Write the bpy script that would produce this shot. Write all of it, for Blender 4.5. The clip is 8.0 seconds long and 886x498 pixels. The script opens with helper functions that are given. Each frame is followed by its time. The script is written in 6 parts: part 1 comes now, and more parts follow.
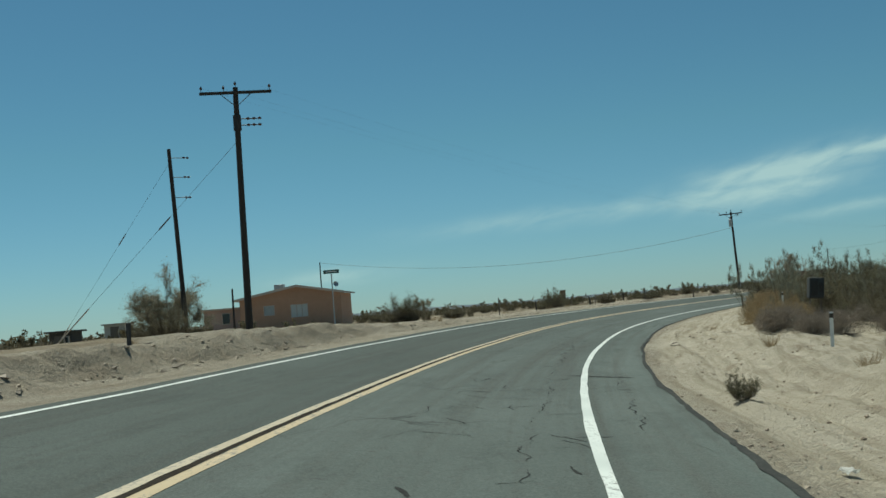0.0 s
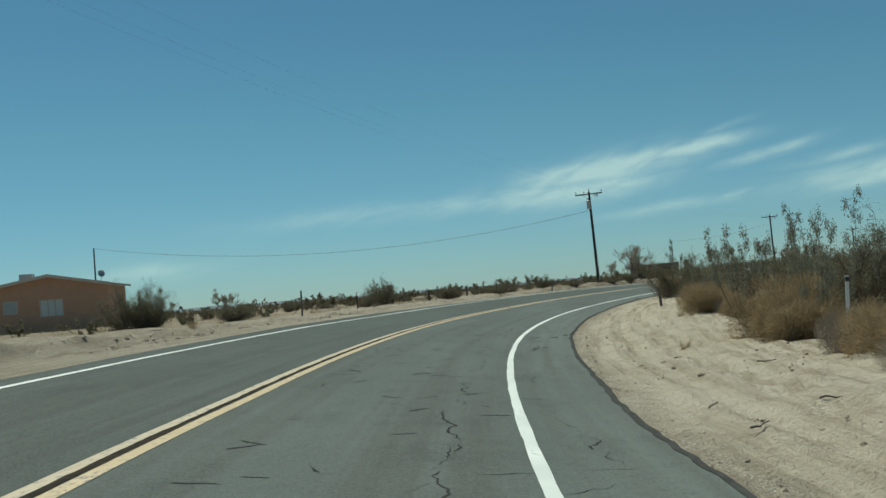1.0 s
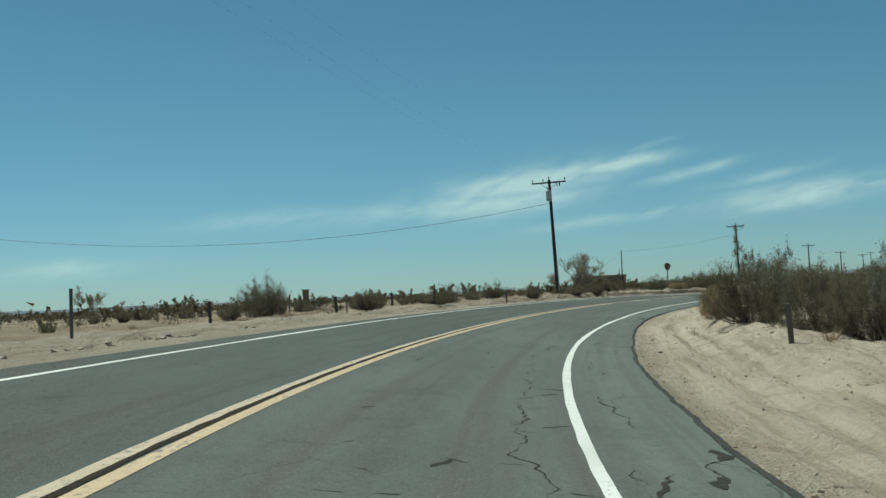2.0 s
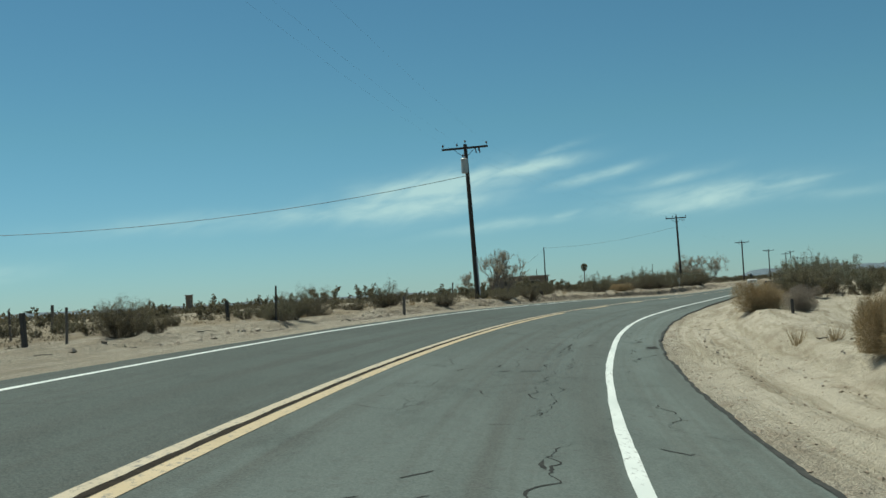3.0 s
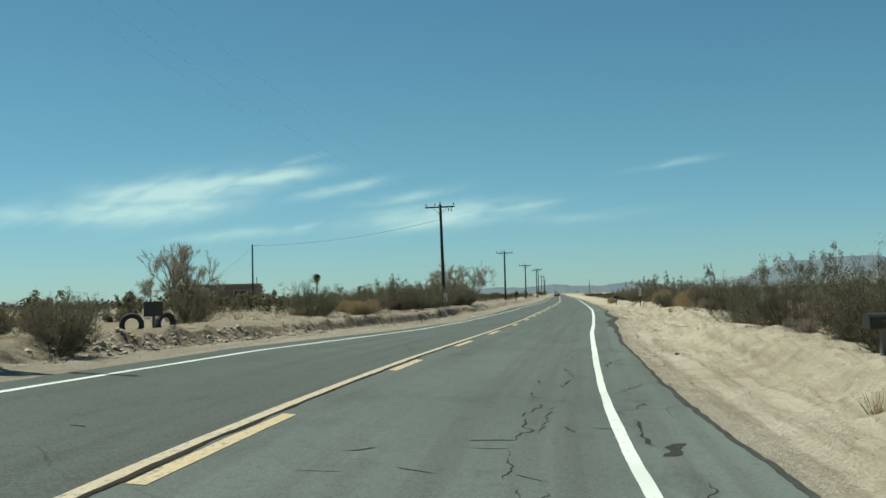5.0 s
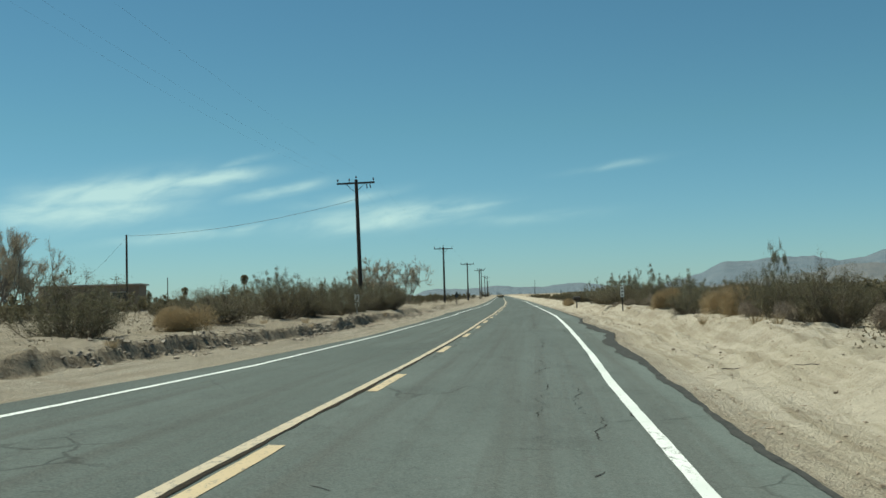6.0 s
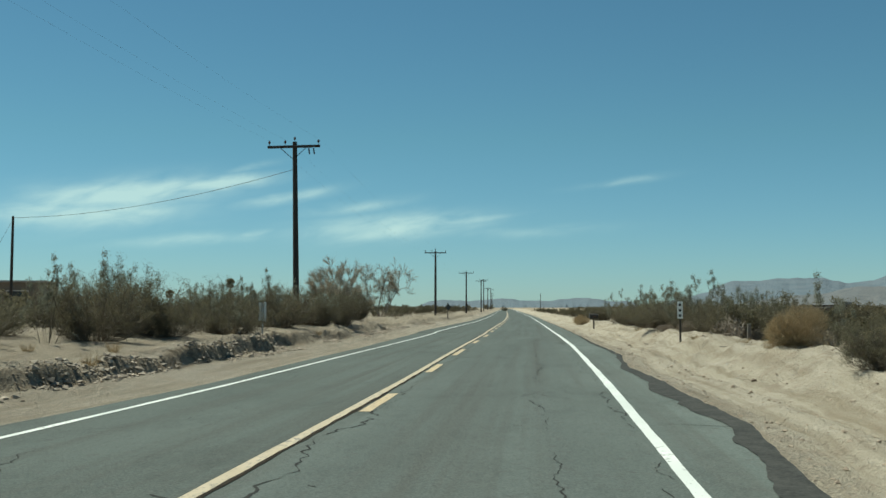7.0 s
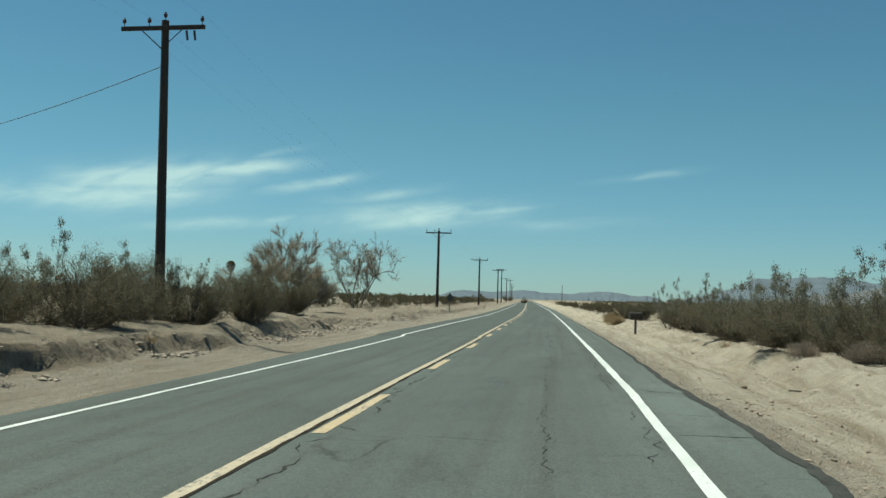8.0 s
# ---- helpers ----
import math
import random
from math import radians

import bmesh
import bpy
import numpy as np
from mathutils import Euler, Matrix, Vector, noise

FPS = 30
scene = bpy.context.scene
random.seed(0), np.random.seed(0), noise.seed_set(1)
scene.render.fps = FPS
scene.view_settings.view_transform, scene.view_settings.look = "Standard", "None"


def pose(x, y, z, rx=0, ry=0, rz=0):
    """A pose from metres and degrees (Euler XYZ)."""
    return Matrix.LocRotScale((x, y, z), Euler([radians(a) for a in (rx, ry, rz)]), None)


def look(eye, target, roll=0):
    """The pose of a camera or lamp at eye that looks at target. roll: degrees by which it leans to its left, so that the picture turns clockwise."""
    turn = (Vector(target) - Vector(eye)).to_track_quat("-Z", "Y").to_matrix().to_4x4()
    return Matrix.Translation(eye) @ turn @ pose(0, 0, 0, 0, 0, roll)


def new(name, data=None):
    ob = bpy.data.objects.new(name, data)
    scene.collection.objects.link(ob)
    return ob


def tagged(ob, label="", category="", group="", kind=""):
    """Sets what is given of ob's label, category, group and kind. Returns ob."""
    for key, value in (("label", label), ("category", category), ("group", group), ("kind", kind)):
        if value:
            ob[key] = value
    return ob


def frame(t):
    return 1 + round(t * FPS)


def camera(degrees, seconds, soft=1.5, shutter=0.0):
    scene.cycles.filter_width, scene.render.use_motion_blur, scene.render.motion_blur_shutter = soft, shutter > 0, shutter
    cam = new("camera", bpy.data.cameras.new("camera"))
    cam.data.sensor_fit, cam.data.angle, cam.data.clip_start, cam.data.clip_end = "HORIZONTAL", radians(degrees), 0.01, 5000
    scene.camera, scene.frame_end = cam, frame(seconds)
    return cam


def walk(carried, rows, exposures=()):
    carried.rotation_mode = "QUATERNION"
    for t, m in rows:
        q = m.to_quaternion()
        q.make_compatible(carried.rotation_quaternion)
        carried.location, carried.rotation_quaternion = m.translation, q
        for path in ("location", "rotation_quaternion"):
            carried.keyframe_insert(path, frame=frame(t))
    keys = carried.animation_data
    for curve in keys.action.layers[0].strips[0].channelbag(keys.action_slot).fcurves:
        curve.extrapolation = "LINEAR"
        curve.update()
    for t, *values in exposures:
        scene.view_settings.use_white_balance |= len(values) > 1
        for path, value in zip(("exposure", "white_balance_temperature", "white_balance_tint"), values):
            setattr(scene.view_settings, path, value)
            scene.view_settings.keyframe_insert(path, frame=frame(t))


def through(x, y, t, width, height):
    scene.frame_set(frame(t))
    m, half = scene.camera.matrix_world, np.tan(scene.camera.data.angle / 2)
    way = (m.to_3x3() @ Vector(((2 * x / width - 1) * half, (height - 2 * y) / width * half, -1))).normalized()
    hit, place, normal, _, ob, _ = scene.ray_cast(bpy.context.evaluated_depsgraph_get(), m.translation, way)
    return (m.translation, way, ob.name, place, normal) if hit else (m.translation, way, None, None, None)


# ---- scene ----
# ---- camera and its drive ----
PATH = [
    (0, (43.630, -166.408, 1.290), (31.087, -150.871, 2.426), -4.65),
    (0.3, (39.615, -160.779, 1.241), (27.924, -144.600, 2.472), -6.55),
    (0.5, (37.043, -156.916, 1.242), (26.028, -140.262, 2.396), -6.15),
    (1, (30.889, -147.284, 1.235), (20.988, -129.925, 2.034), -4.59),
    (1.5, (25.113, -137.477, 1.213), (15.894, -119.745, 1.985), -3.18),
    (1.7, (22.921, -133.420, 1.230), (13.902, -115.587, 2.040), -3.08),
    (2.8, (12.770, -109.877, 1.279), (5.312, -91.343, 2.212), -2.62),
    (3, (11.443, -105.493, 1.325), (4.305, -86.829, 2.167), -3.27),
    (3.5, (8.373, -94.656, 1.326), (2.594, -75.519, 1.944), -3.37),
    (4, (5.919, -83.818, 1.371), (1.470, -64.322, 1.734), -3.58),
    (4.5, (3.928, -72.917, 1.344), (0.550, -53.206, 1.608), -2.56),
    (5, (2.455, -62.195, 1.491), (0.013, -42.364, 2.362), -1.48),
    (5.2, (2.069, -57.965, 1.457), (-0.024, -38.100, 2.466), -0.75),
    (6.3, (1.593, -35.014, 1.461), (0.460, -15.064, 2.296), -1.51),
    (6.5, (1.694, -30.877, 1.391), (0.765, -10.920, 2.308), -0.58),
    (7, (1.909, -20.606, 1.506), (0.401, -0.692, 2.586), 0.02),
    (7.5, (2.123, -10.501, 1.509), (0.638, 9.415, 2.576), 1.55),
    (8, (2.207, -0.319, 1.568), (0.282, 19.568, 2.456), 1.53),
]
EXPOSURES = [(0, 0.0, 6550, -3.0), (0.5, 0.02, 6560, -3.0), (1.5, 0.1, 6560, -3.0), (3, 0.2, 6580, -3.0), (4, 0.33, 6650, -3.0), (5, 0.4, 6750, -3.0), (6.5, 0.36, 6720, -3.0), (8, 0.34, 6700, -3.0)]
cam = camera(44.79, 8.0, soft=1.5)
walk(cam, [(t, look(e, g, r)) for t, e, g, r in PATH], EXPOSURES)

# ---- world, sun, exposure ----
SUN_AZ, SUN_EL = 65.5, 62.5        # degrees left of +y, above the horizon

world = bpy.data.worlds.new("sky")
scene.world = world
world.use_nodes = True
wt = world.node_tree
wt.nodes.clear()


def wmath(op, a, b=None, c=None):
    n = wt.nodes.new("ShaderNodeMath")
    n.operation = op
    for i, v in enumerate((a, b, c)):
        if v is None:
            continue
        if isinstance(v, (int, float)):
            n.inputs[i].default_value = v
        else:
            wt.links.new(v, n.inputs[i])
    return n.outputs[0]


sky = wt.nodes.new("ShaderNodeTexSky")
sky.sky_type = "NISHITA"
sky.sun_disc = False
sky.sun_elevation = radians(SUN_EL)
sky.sun_rotation = radians(-SUN_AZ)
sky.altitude = 600
sky.air_density, sky.dust_density, sky.ozone_density = 1.0, 0.1, 3.0
coord = wt.nodes.new("ShaderNodeTexCoord")
split = wt.nodes.new("ShaderNodeSeparateXYZ")
wt.links.new(coord.outputs["Generated"], split.inputs[0])
az = wmath("DEGREES", wmath("ARCTAN2", wmath("MULTIPLY", split.outputs[0], -1.0), split.outputs[1]))
el = wmath("DEGREES", wmath("ARCSINE", split.outputs[2]))
flat = wt.nodes.new("ShaderNodeCombineXYZ")
wt.links.new(wmath("MULTIPLY", az, 0.32), flat.inputs[0])
wt.links.new(wmath("ADD", el, wmath("MULTIPLY", az, 0.16)), flat.inputs[1])
wisp = wt.nodes.new("ShaderNodeTexNoise")
wisp.inputs["Scale"].default_value, wisp.inputs["Detail"].default_value, wisp.inputs["Roughness"].default_value = 1.2, 6.0, 0.55
wisp.inputs["Distortion"].default_value = 0.35
wt.links.new(flat.outputs[0], wisp.inputs["Vector"])
wide = wt.nodes.new("ShaderNodeTexNoise")
wide.inputs["Scale"].default_value, wide.inputs["Detail"].default_value = 0.45, 3.0
wt.links.new(flat.outputs[0], wide.inputs["Vector"])
el_w = wmath("ADD", el, wmath("MULTIPLY", wmath("SUBTRACT", wide.outputs["Fac"], 0.5), 0.9))


def streak(a0, e0, half_len, half_wid, tilt, strength):
    """One streak of high thin cloud, by its place in the sky in degrees."""
    da, de = wmath("SUBTRACT", a0, az), wmath("SUBTRACT", el_w, e0)
    c, s = math.cos(radians(tilt)), math.sin(radians(tilt))
    u = wmath("ADD", wmath("MULTIPLY", da, c), wmath("MULTIPLY", de, s))
    v = wmath("SUBTRACT", wmath("MULTIPLY", de, c), wmath("MULTIPLY", da, s))
    q = wmath("ADD", wmath("POWER", wmath("ABSOLUTE", wmath("DIVIDE", u, half_len)), 2.0), wmath("POWER", wmath("ABSOLUTE", wmath("DIVIDE", v, half_wid)), 2.0))
    body = wmath("POWER", 2.718, wmath("MULTIPLY", q, -1.1))
    return wmath("MULTIPLY", body, strength)


total = None
for row in ((20.8, 5.75, 4.4, 0.8, 6, 1.05), (16.5, 6.3, 2.7, 0.38, 9, 1.1), (22.8, 4.8, 4.4, 0.75, 2, 0.85), (27.5, 4.55, 4.5, 0.5, 2, 0.42), (14.6, 7.3, 1.6, 0.22, 14, 0.24),
            (12.6, 5.75, 2.3, 0.27, 13, 0.62), (9.0, 5.35, 2.6, 0.34, 6, 0.36), (7.2, 4.25, 4.4, 0.62, 4, 0.74), (3.4, 4.5, 2.6, 0.22, 7, 0.5), (17.6, 3.45, 3.6, 0.3, 4, 0.36), (14.4, 3.85, 1.2, 0.18, 12, 0.3),
            (0.0, 4.0, 4.0, 0.3, 2, 0.2), (-5.2, 6.65, 2.2, 0.17, 8, 0.26), (34.0, 4.4, 6.0, 0.5, 2, 0.28), (45.0, 2.2, 3.0, 0.5, 2, 0.4)):
    one = streak(*row)
    total = one if total is None else wmath("MAXIMUM", total, one)
ragged = wmath("MULTIPLY", wmath("SUBTRACT", wisp.outputs["Fac"], 0.5), 1.6)
dens = wmath("MULTIPLY", wmath("ADD", total, wmath("MULTIPLY", ragged, wmath("MINIMUM", wmath("MULTIPLY", total, 2.2), 1.0))), 0.76)
dens = wmath("MINIMUM", wmath("MAXIMUM", dens, 0.0), 0.7)
blend = wt.nodes.new("ShaderNodeMix")
blend.data_type = "RGBA"
blend.inputs[7].default_value = (8.4, 11.0, 11.0, 1)
wt.links.new(dens, blend.inputs[0])
tint = wt.nodes.new("ShaderNodeMix")
tint.data_type, tint.blend_type = "RGBA", "MULTIPLY"
tint.inputs[0].default_value, tint.inputs[7].default_value = 1.0, (0.60, 0.93, 1.0, 1)
low = wt.nodes.new("ShaderNodeMix")
low.data_type = "RGBA"
low.inputs[6].default_value, low.inputs[7].default_value = (0.60, 0.885, 1.17, 1), (0.63, 0.965, 0.975, 1)
wt.links.new(wmath("MINIMUM", wmath("MAXIMUM", wmath("DIVIDE", el, 9.0), 0.0), 1.0), low.inputs[0])
wt.links.new(low.outputs[2], tint.inputs[7])
wt.links.new(sky.outputs[0], tint.inputs[6])
wt.links.new(tint.outputs[2], blend.inputs[6])
back = wt.nodes.new("ShaderNodeBackground")
back.inputs[1].default_value = 0.06
wt.links.new(blend.outputs[2], back.inputs[0])
wt.links.new(back.outputs[0], wt.nodes.new("ShaderNodeOutputWorld").inputs[0])

sun = new("sun", bpy.data.lights.new("sun", "SUN"))
sun.data.energy, sun.data.angle, sun.data.color = 4.2, radians(0.53), (1.0, 0.95, 0.86)
sa, se = radians(SUN_AZ), radians(SUN_EL)
sun.matrix_world = look((-math.sin(sa) * math.cos(se) * 100, math.cos(sa) * math.cos(se) * 100, math.sin(se) * 100), (0, 0, 0))


# ---- materials ----
def material(name):
    m = bpy.data.materials.new(name)
    m.use_nodes = True
    t = m.node_tree
    return m, t, t.nodes["Principled BSDF"]


def mnode(t, kind, links=(), **props):
    """A node with inputs set by name: a value, or a socket to link."""
    n = t.nodes.new(kind)
    for k, v in props.items():
        if k == "data_type":
            n.data_type = v
        elif k == "operation":
            n.operation = v
        elif k == "blend_type":
            n.blend_type = v
        elif k == "feature":
            n.feature = v
    for k, v in links:
        if isinstance(v, bpy.types.NodeSocket):
            t.links.new(v, n.inputs[k])
        else:
            n.inputs[k].default_value = v
    return n


def mixed(t, fac, a, b, blend="MIX"):
    n = mnode(t, "ShaderNodeMix", data_type="RGBA", blend_type=blend)
    for i, v in ((0, fac), (6, a), (7, b)):
        if isinstance(v, bpy.types.NodeSocket):
            t.links.new(v, n.inputs[i])
        else:
            n.inputs[i].default_value = v if i == 0 else (*v, 1)
    return n.outputs[2]


def noise_of(t, scale, detail=4, rough=0.55, vec=None, stretch=None):
    if vec is None:
        vec = mnode(t, "ShaderNodeTexCoord").outputs["Object"]
    if stretch:
        vec = mnode(t, "ShaderNodeMapping", (("Vector", vec), ("Scale", stretch))).outputs[0]
    return mnode(t, "ShaderNodeTexNoise", (("Vector", vec), ("Scale", scale), ("Detail", detail), ("Roughness", rough))).outputs["Fac"]


def ramp(t, fac, lo, hi):
    return mnode(t, "ShaderNodeMapRange", (("Value", fac), ("From Min", lo), ("From Max", hi))).outputs[0]


def relief(t, bsdf, height, strength, distance):
    b = mnode(t, "ShaderNodeBump", (("Height", height), ("Strength", strength), ("Distance", distance)))
    t.links.new(b.outputs[0], bsdf.inputs["Normal"])


def plain(name, a, b, scale=6.0, rough=0.7, metal=0.0, bump=0.3, dist=0.01, stretch=None, spread=0.0, gloss=0.5):
    """Two tones mixed by noise at two scales, with relief; spread varies it from object to object."""
    m, t, s = material(name)
    n1, n2 = noise_of(t, scale, 5, 0.6, stretch=stretch), noise_of(t, scale * 7, 3, 0.6, stretch=stretch)
    f = mnode(t, "ShaderNodeMath", ((0, n1), (1, n2)), operation="ADD").outputs[0]
    col = mixed(t, ramp(t, f, 0.75, 1.25), a, b)
    if spread:
        rnd = mnode(t, "ShaderNodeObjectInfo").outputs["Random"]
        val = mnode(t, "ShaderNodeMapRange", (("Value", rnd), ("To Min", 1 - spread), ("To Max", 1 + spread))).outputs[0]
        hsv = mnode(t, "ShaderNodeHueSaturation", (("Color", col), ("Value", val)))
        col = hsv.outputs[0]
    t.links.new(col, s.inputs["Base Color"])
    s.inputs["Roughness"].default_value, s.inputs["Metallic"].default_value = rough, metal
    s.inputs["Specular IOR Level"].default_value = gloss
    if bump:
        relief(t, s, f, bump, dist)
    return m


def leafy(name, a, b, c, rough=0.6, through=0.25):
    """Foliage or twigs: tone by piece, by bush and by height of noise, a little light let through."""
    m, t, s = material(name)
    isl = mnode(t, "ShaderNodeNewGeometry").outputs["Random Per Island"]
    rnd = mnode(t, "ShaderNodeObjectInfo").outputs["Random"]
    col = mixed(t, isl, a, b)
    col = mixed(t, mnode(t, "ShaderNodeMath", ((0, rnd), (1, 0.55)), operation="MULTIPLY").outputs[0], col, c)
    t.links.new(col, s.inputs["Base Color"])
    s.inputs["Roughness"].default_value = rough
    s.inputs["Specular IOR Level"].default_value = 0.2
    tr = mnode(t, "ShaderNodeBsdfTranslucent", (("Color", col),))
    mx = mnode(t, "ShaderNodeMixShader", ((0, through), (1, s.outputs[0]), (2, tr.outputs[0])))
    t.links.new(mx.outputs[0], t.nodes["Material Output"].inputs[0])
    return m


def sand_material():
    """Pale graded sand by the road; greyer gravelly soil, with dead grass, out in the desert."""
    m, t, s = material("desert_sand")
    v = mnode(t, "ShaderNodeTexCoord").outputs["Object"]
    att = t.nodes.new("ShaderNodeAttribute")
    att.attribute_name = "wild"
    wild = att.outputs["Fac"]
    big, mid, fine = noise_of(t, 0.16, 5, 0.55, v), noise_of(t, 1.3, 6, 0.65, v), noise_of(t, 22, 4, 0.75, v)
    col = mixed(t, ramp(t, big, 0.35, 0.65), (0.53, 0.48, 0.374), (0.62, 0.568, 0.463))
    soil = mixed(t, ramp(t, noise_of(t, 0.5, 6, 0.7, v), 0.38, 0.62), (0.215, 0.18, 0.125), (0.37, 0.32, 0.235))
    lie = t.nodes.new("ShaderNodeAttribute")
    lie.attribute_name = "lie"
    packed = noise_of(t, 1.0, 4, 0.6, lie.outputs["Vector"], (0.12, 3.2, 1))
    col = mixed(t, ramp(t, packed, 0.45, 0.66), col, (0.37, 0.325, 0.24))        # sand packed by wheels
    col = mixed(t, ramp(t, noise_of(t, 1.0, 5, 0.7, lie.outputs["Vector"], (0.3, 5.0, 1)), 0.52, 0.7), col, (0.60, 0.55, 0.44))
    off = mnode(t, "ShaderNodeSeparateXYZ", ((0, lie.outputs["Vector"]),)).outputs[1]
    speck = mnode(t, "ShaderNodeMath", ((0, ramp(t, mnode(t, "ShaderNodeMath", ((0, noise_of(t, 1.5, 4, 0.6, v)), (1, 0.9), (2, off)), operation="MULTIPLY_ADD").outputs[0], 1.15, 0.5)), (1, ramp(t, noise_of(t, 40, 3, 0.8, v), 0.44, 0.56))), operation="MULTIPLY").outputs[0]
    col = mixed(t, speck, col, (0.215, 0.20, 0.17))                               # asphalt grit beside the pavement
    far_on = mnode(t, "ShaderNodeSeparateXYZ", ((0, lie.outputs["Vector"]),)).outputs[0]
    col = mixed(t, ramp(t, far_on, 62.0, 34.0), col, mixed(t, 1.0, col, (0.86, 0.86, 0.87), "MULTIPLY"))     # greyer, gravelly sand along the straight
    col = mixed(t, wild, col, soil)
    # steep faces take a darker brown, mixed in by the slope mask
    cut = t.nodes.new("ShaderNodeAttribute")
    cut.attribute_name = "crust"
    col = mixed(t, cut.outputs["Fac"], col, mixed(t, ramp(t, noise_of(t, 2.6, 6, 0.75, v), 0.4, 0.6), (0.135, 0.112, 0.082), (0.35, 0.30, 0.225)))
    col = mixed(t, ramp(t, mid, 0.5, 0.72), col, mixed(t, 0.5, col, (0.27, 0.21, 0.15)))
    for scale, size, tone in ((9.0, 0.16, (0.22, 0.175, 0.13)), (19.0, 0.2, (0.17, 0.135, 0.10)), (34.0, 0.22, (0.60, 0.52, 0.42))):
        grit = mnode(t, "ShaderNodeTexVoronoi", (("Vector", v), ("Scale", scale))).outputs["Distance"]
        spots = ramp(t, grit, size, size * 0.6)
        where = ramp(t, noise_of(t, 1.1 + scale / 30, 3, 0.6, v), 0.47, 0.62)
        spots = mnode(t, "ShaderNodeMath", ((0, spots), (1, where)), operation="MULTIPLY").outputs[0]
        col = mixed(t, spots, col, tone)
    col = mixed(t, ramp(t, fine, 0.35, 0.7), mixed(t, 0.28, col, (0.25, 0.2, 0.14)), col)
    t.links.new(col, s.inputs["Base Color"])
    s.inputs["Roughness"].default_value = 0.95
    s.inputs["Specular IOR Level"].default_value = 0.1
    clod = noise_of(t, 5.0, 5, 0.7, v)
    h = mnode(t, "ShaderNodeMath", ((0, mid), (1, 1.8), (2, fine)), operation="MULTIPLY_ADD").outputs[0]
    h = mnode(t, "ShaderNodeMath", ((0, clod), (1, 2.3), (2, h)), operation="MULTIPLY_ADD").outputs[0]
    relief(t, s, h, 0.9, 0.08)
    return m


def asphalt_material():
    m, t, s = material("old_asphalt")
    uv = mnode(t, "ShaderNodeUVMap").outputs[0]          # metres along and across the road
    big = noise_of(t, 0.35, 5, 0.6, uv, (0.25, 1.0, 1))
    streaks = noise_of(t, 1.0, 4, 0.6, uv, (0.03, 2.2, 1))
    fine = noise_of(t, 55, 3, 0.7, uv)
    mid = noise_of(t, 5, 4, 0.6, uv)
    col = mixed(t, ramp(t, big, 0.35, 0.65), (0.073, 0.097, 0.090), (0.111, 0.141, 0.132))
    col = mixed(t, ramp(t, streaks, 0.46, 0.66), col, (0.068, 0.080, 0.072))
    col = mixed(t, ramp(t, mid, 0.55, 0.8), col, (0.072, 0.078, 0.075))
    across = mnode(t, "ShaderNodeSeparateXYZ", ((0, uv),)).outputs[1]
    col = mixed(t, ramp(t, across, 0.1, -0.1), col, mixed(t, 1.0, col, (0.77, 0.80, 0.79), "MULTIPLY"))     # far lane darker: dimming by windscreen reflection and vignette put into the colour
    along_ = mnode(t, "ShaderNodeSeparateXYZ", ((0, uv),)).outputs[0]
    # worn: mask of the far lane in the bend, for extra painted dimming
    worn = mnode(t, "ShaderNodeMath", ((0, ramp(t, along_, 75.0, 100.0)), (1, ramp(t, across, 0.1, -0.1))), operation="MULTIPLY").outputs[0]
    col = mixed(t, worn, col, mixed(t, 1.0, col, (0.83, 0.84, 0.84), "MULTIPLY"))     # far lane darker again in the bend, bonnet reflection's dimming painted in
    oily = mnode(t, "ShaderNodeMath", ((0, ramp(t, along_, 82.0, 58.0)), (1, ramp(t, across, 0.25, 0.7))), operation="MULTIPLY").outputs[0]
    oily = mnode(t, "ShaderNodeMath", ((0, oily), (1, ramp(t, across, 3.5, 2.9))), operation="MULTIPLY").outputs[0]
    col = mixed(t, oily, col, mixed(t, 1.0, col, (0.83, 0.85, 0.86), "MULTIPLY"))     # oil-darkened lane on the straight
    col = mixed(t, ramp(t, across, 3.7, 4.2), col, mixed(t, 1.0, col, (1.2, 1.2, 1.19), "MULTIPLY"))     # bleached, untravelled shoulder
    blot = noise_of(t, 0.9, 6, 0.72, uv, (0.45, 1.0, 1))
    col = mixed(t, ramp(t, blot, 0.52, 0.66), col, mixed(t, 1.0, col, (0.70, 0.72, 0.72), "MULTIPLY"))
    fleck = mnode(t, "ShaderNodeTexVoronoi", (("Vector", uv), ("Scale", 2.6))).outputs["Distance"]
    some = mnode(t, "ShaderNodeMath", ((0, ramp(t, fleck, 0.14, 0.05)), (1, ramp(t, noise_of(t, 0.6, 3, 0.6, uv), 0.5, 0.62))), operation="MULTIPLY").outputs[0]
    col = mixed(t, some, col, (0.045, 0.048, 0.045))
    stone = mnode(t, "ShaderNodeTexVoronoi", (("Vector", uv), ("Scale", 70.0))).outputs["Color"]
    val = mnode(t, "ShaderNodeRGBToBW", ((0, stone),)).outputs[0]
    col = mixed(t, 0.35, col, mixed(t, val, (0.05, 0.052, 0.05), (0.23, 0.24, 0.22)))
    # hairline cracks in patches
    warp = mixed(t, 0.25, uv, mnode(t, "ShaderNodeTexNoise", (("Vector", uv), ("Scale", 1.6), ("Detail", 4.0))).outputs["Color"], "ADD")
    cell = mnode(t, "ShaderNodeTexVoronoi", (("Vector", mnode(t, "ShaderNodeMapping", (("Vector", warp), ("Scale", (0.5, 0.8, 1)))).outputs[0]), ("Scale", 1.0)), feature="DISTANCE_TO_EDGE").outputs["Distance"]
    where = ramp(t, noise_of(t, 0.28, 3, 0.5, uv), 0.56, 0.68)
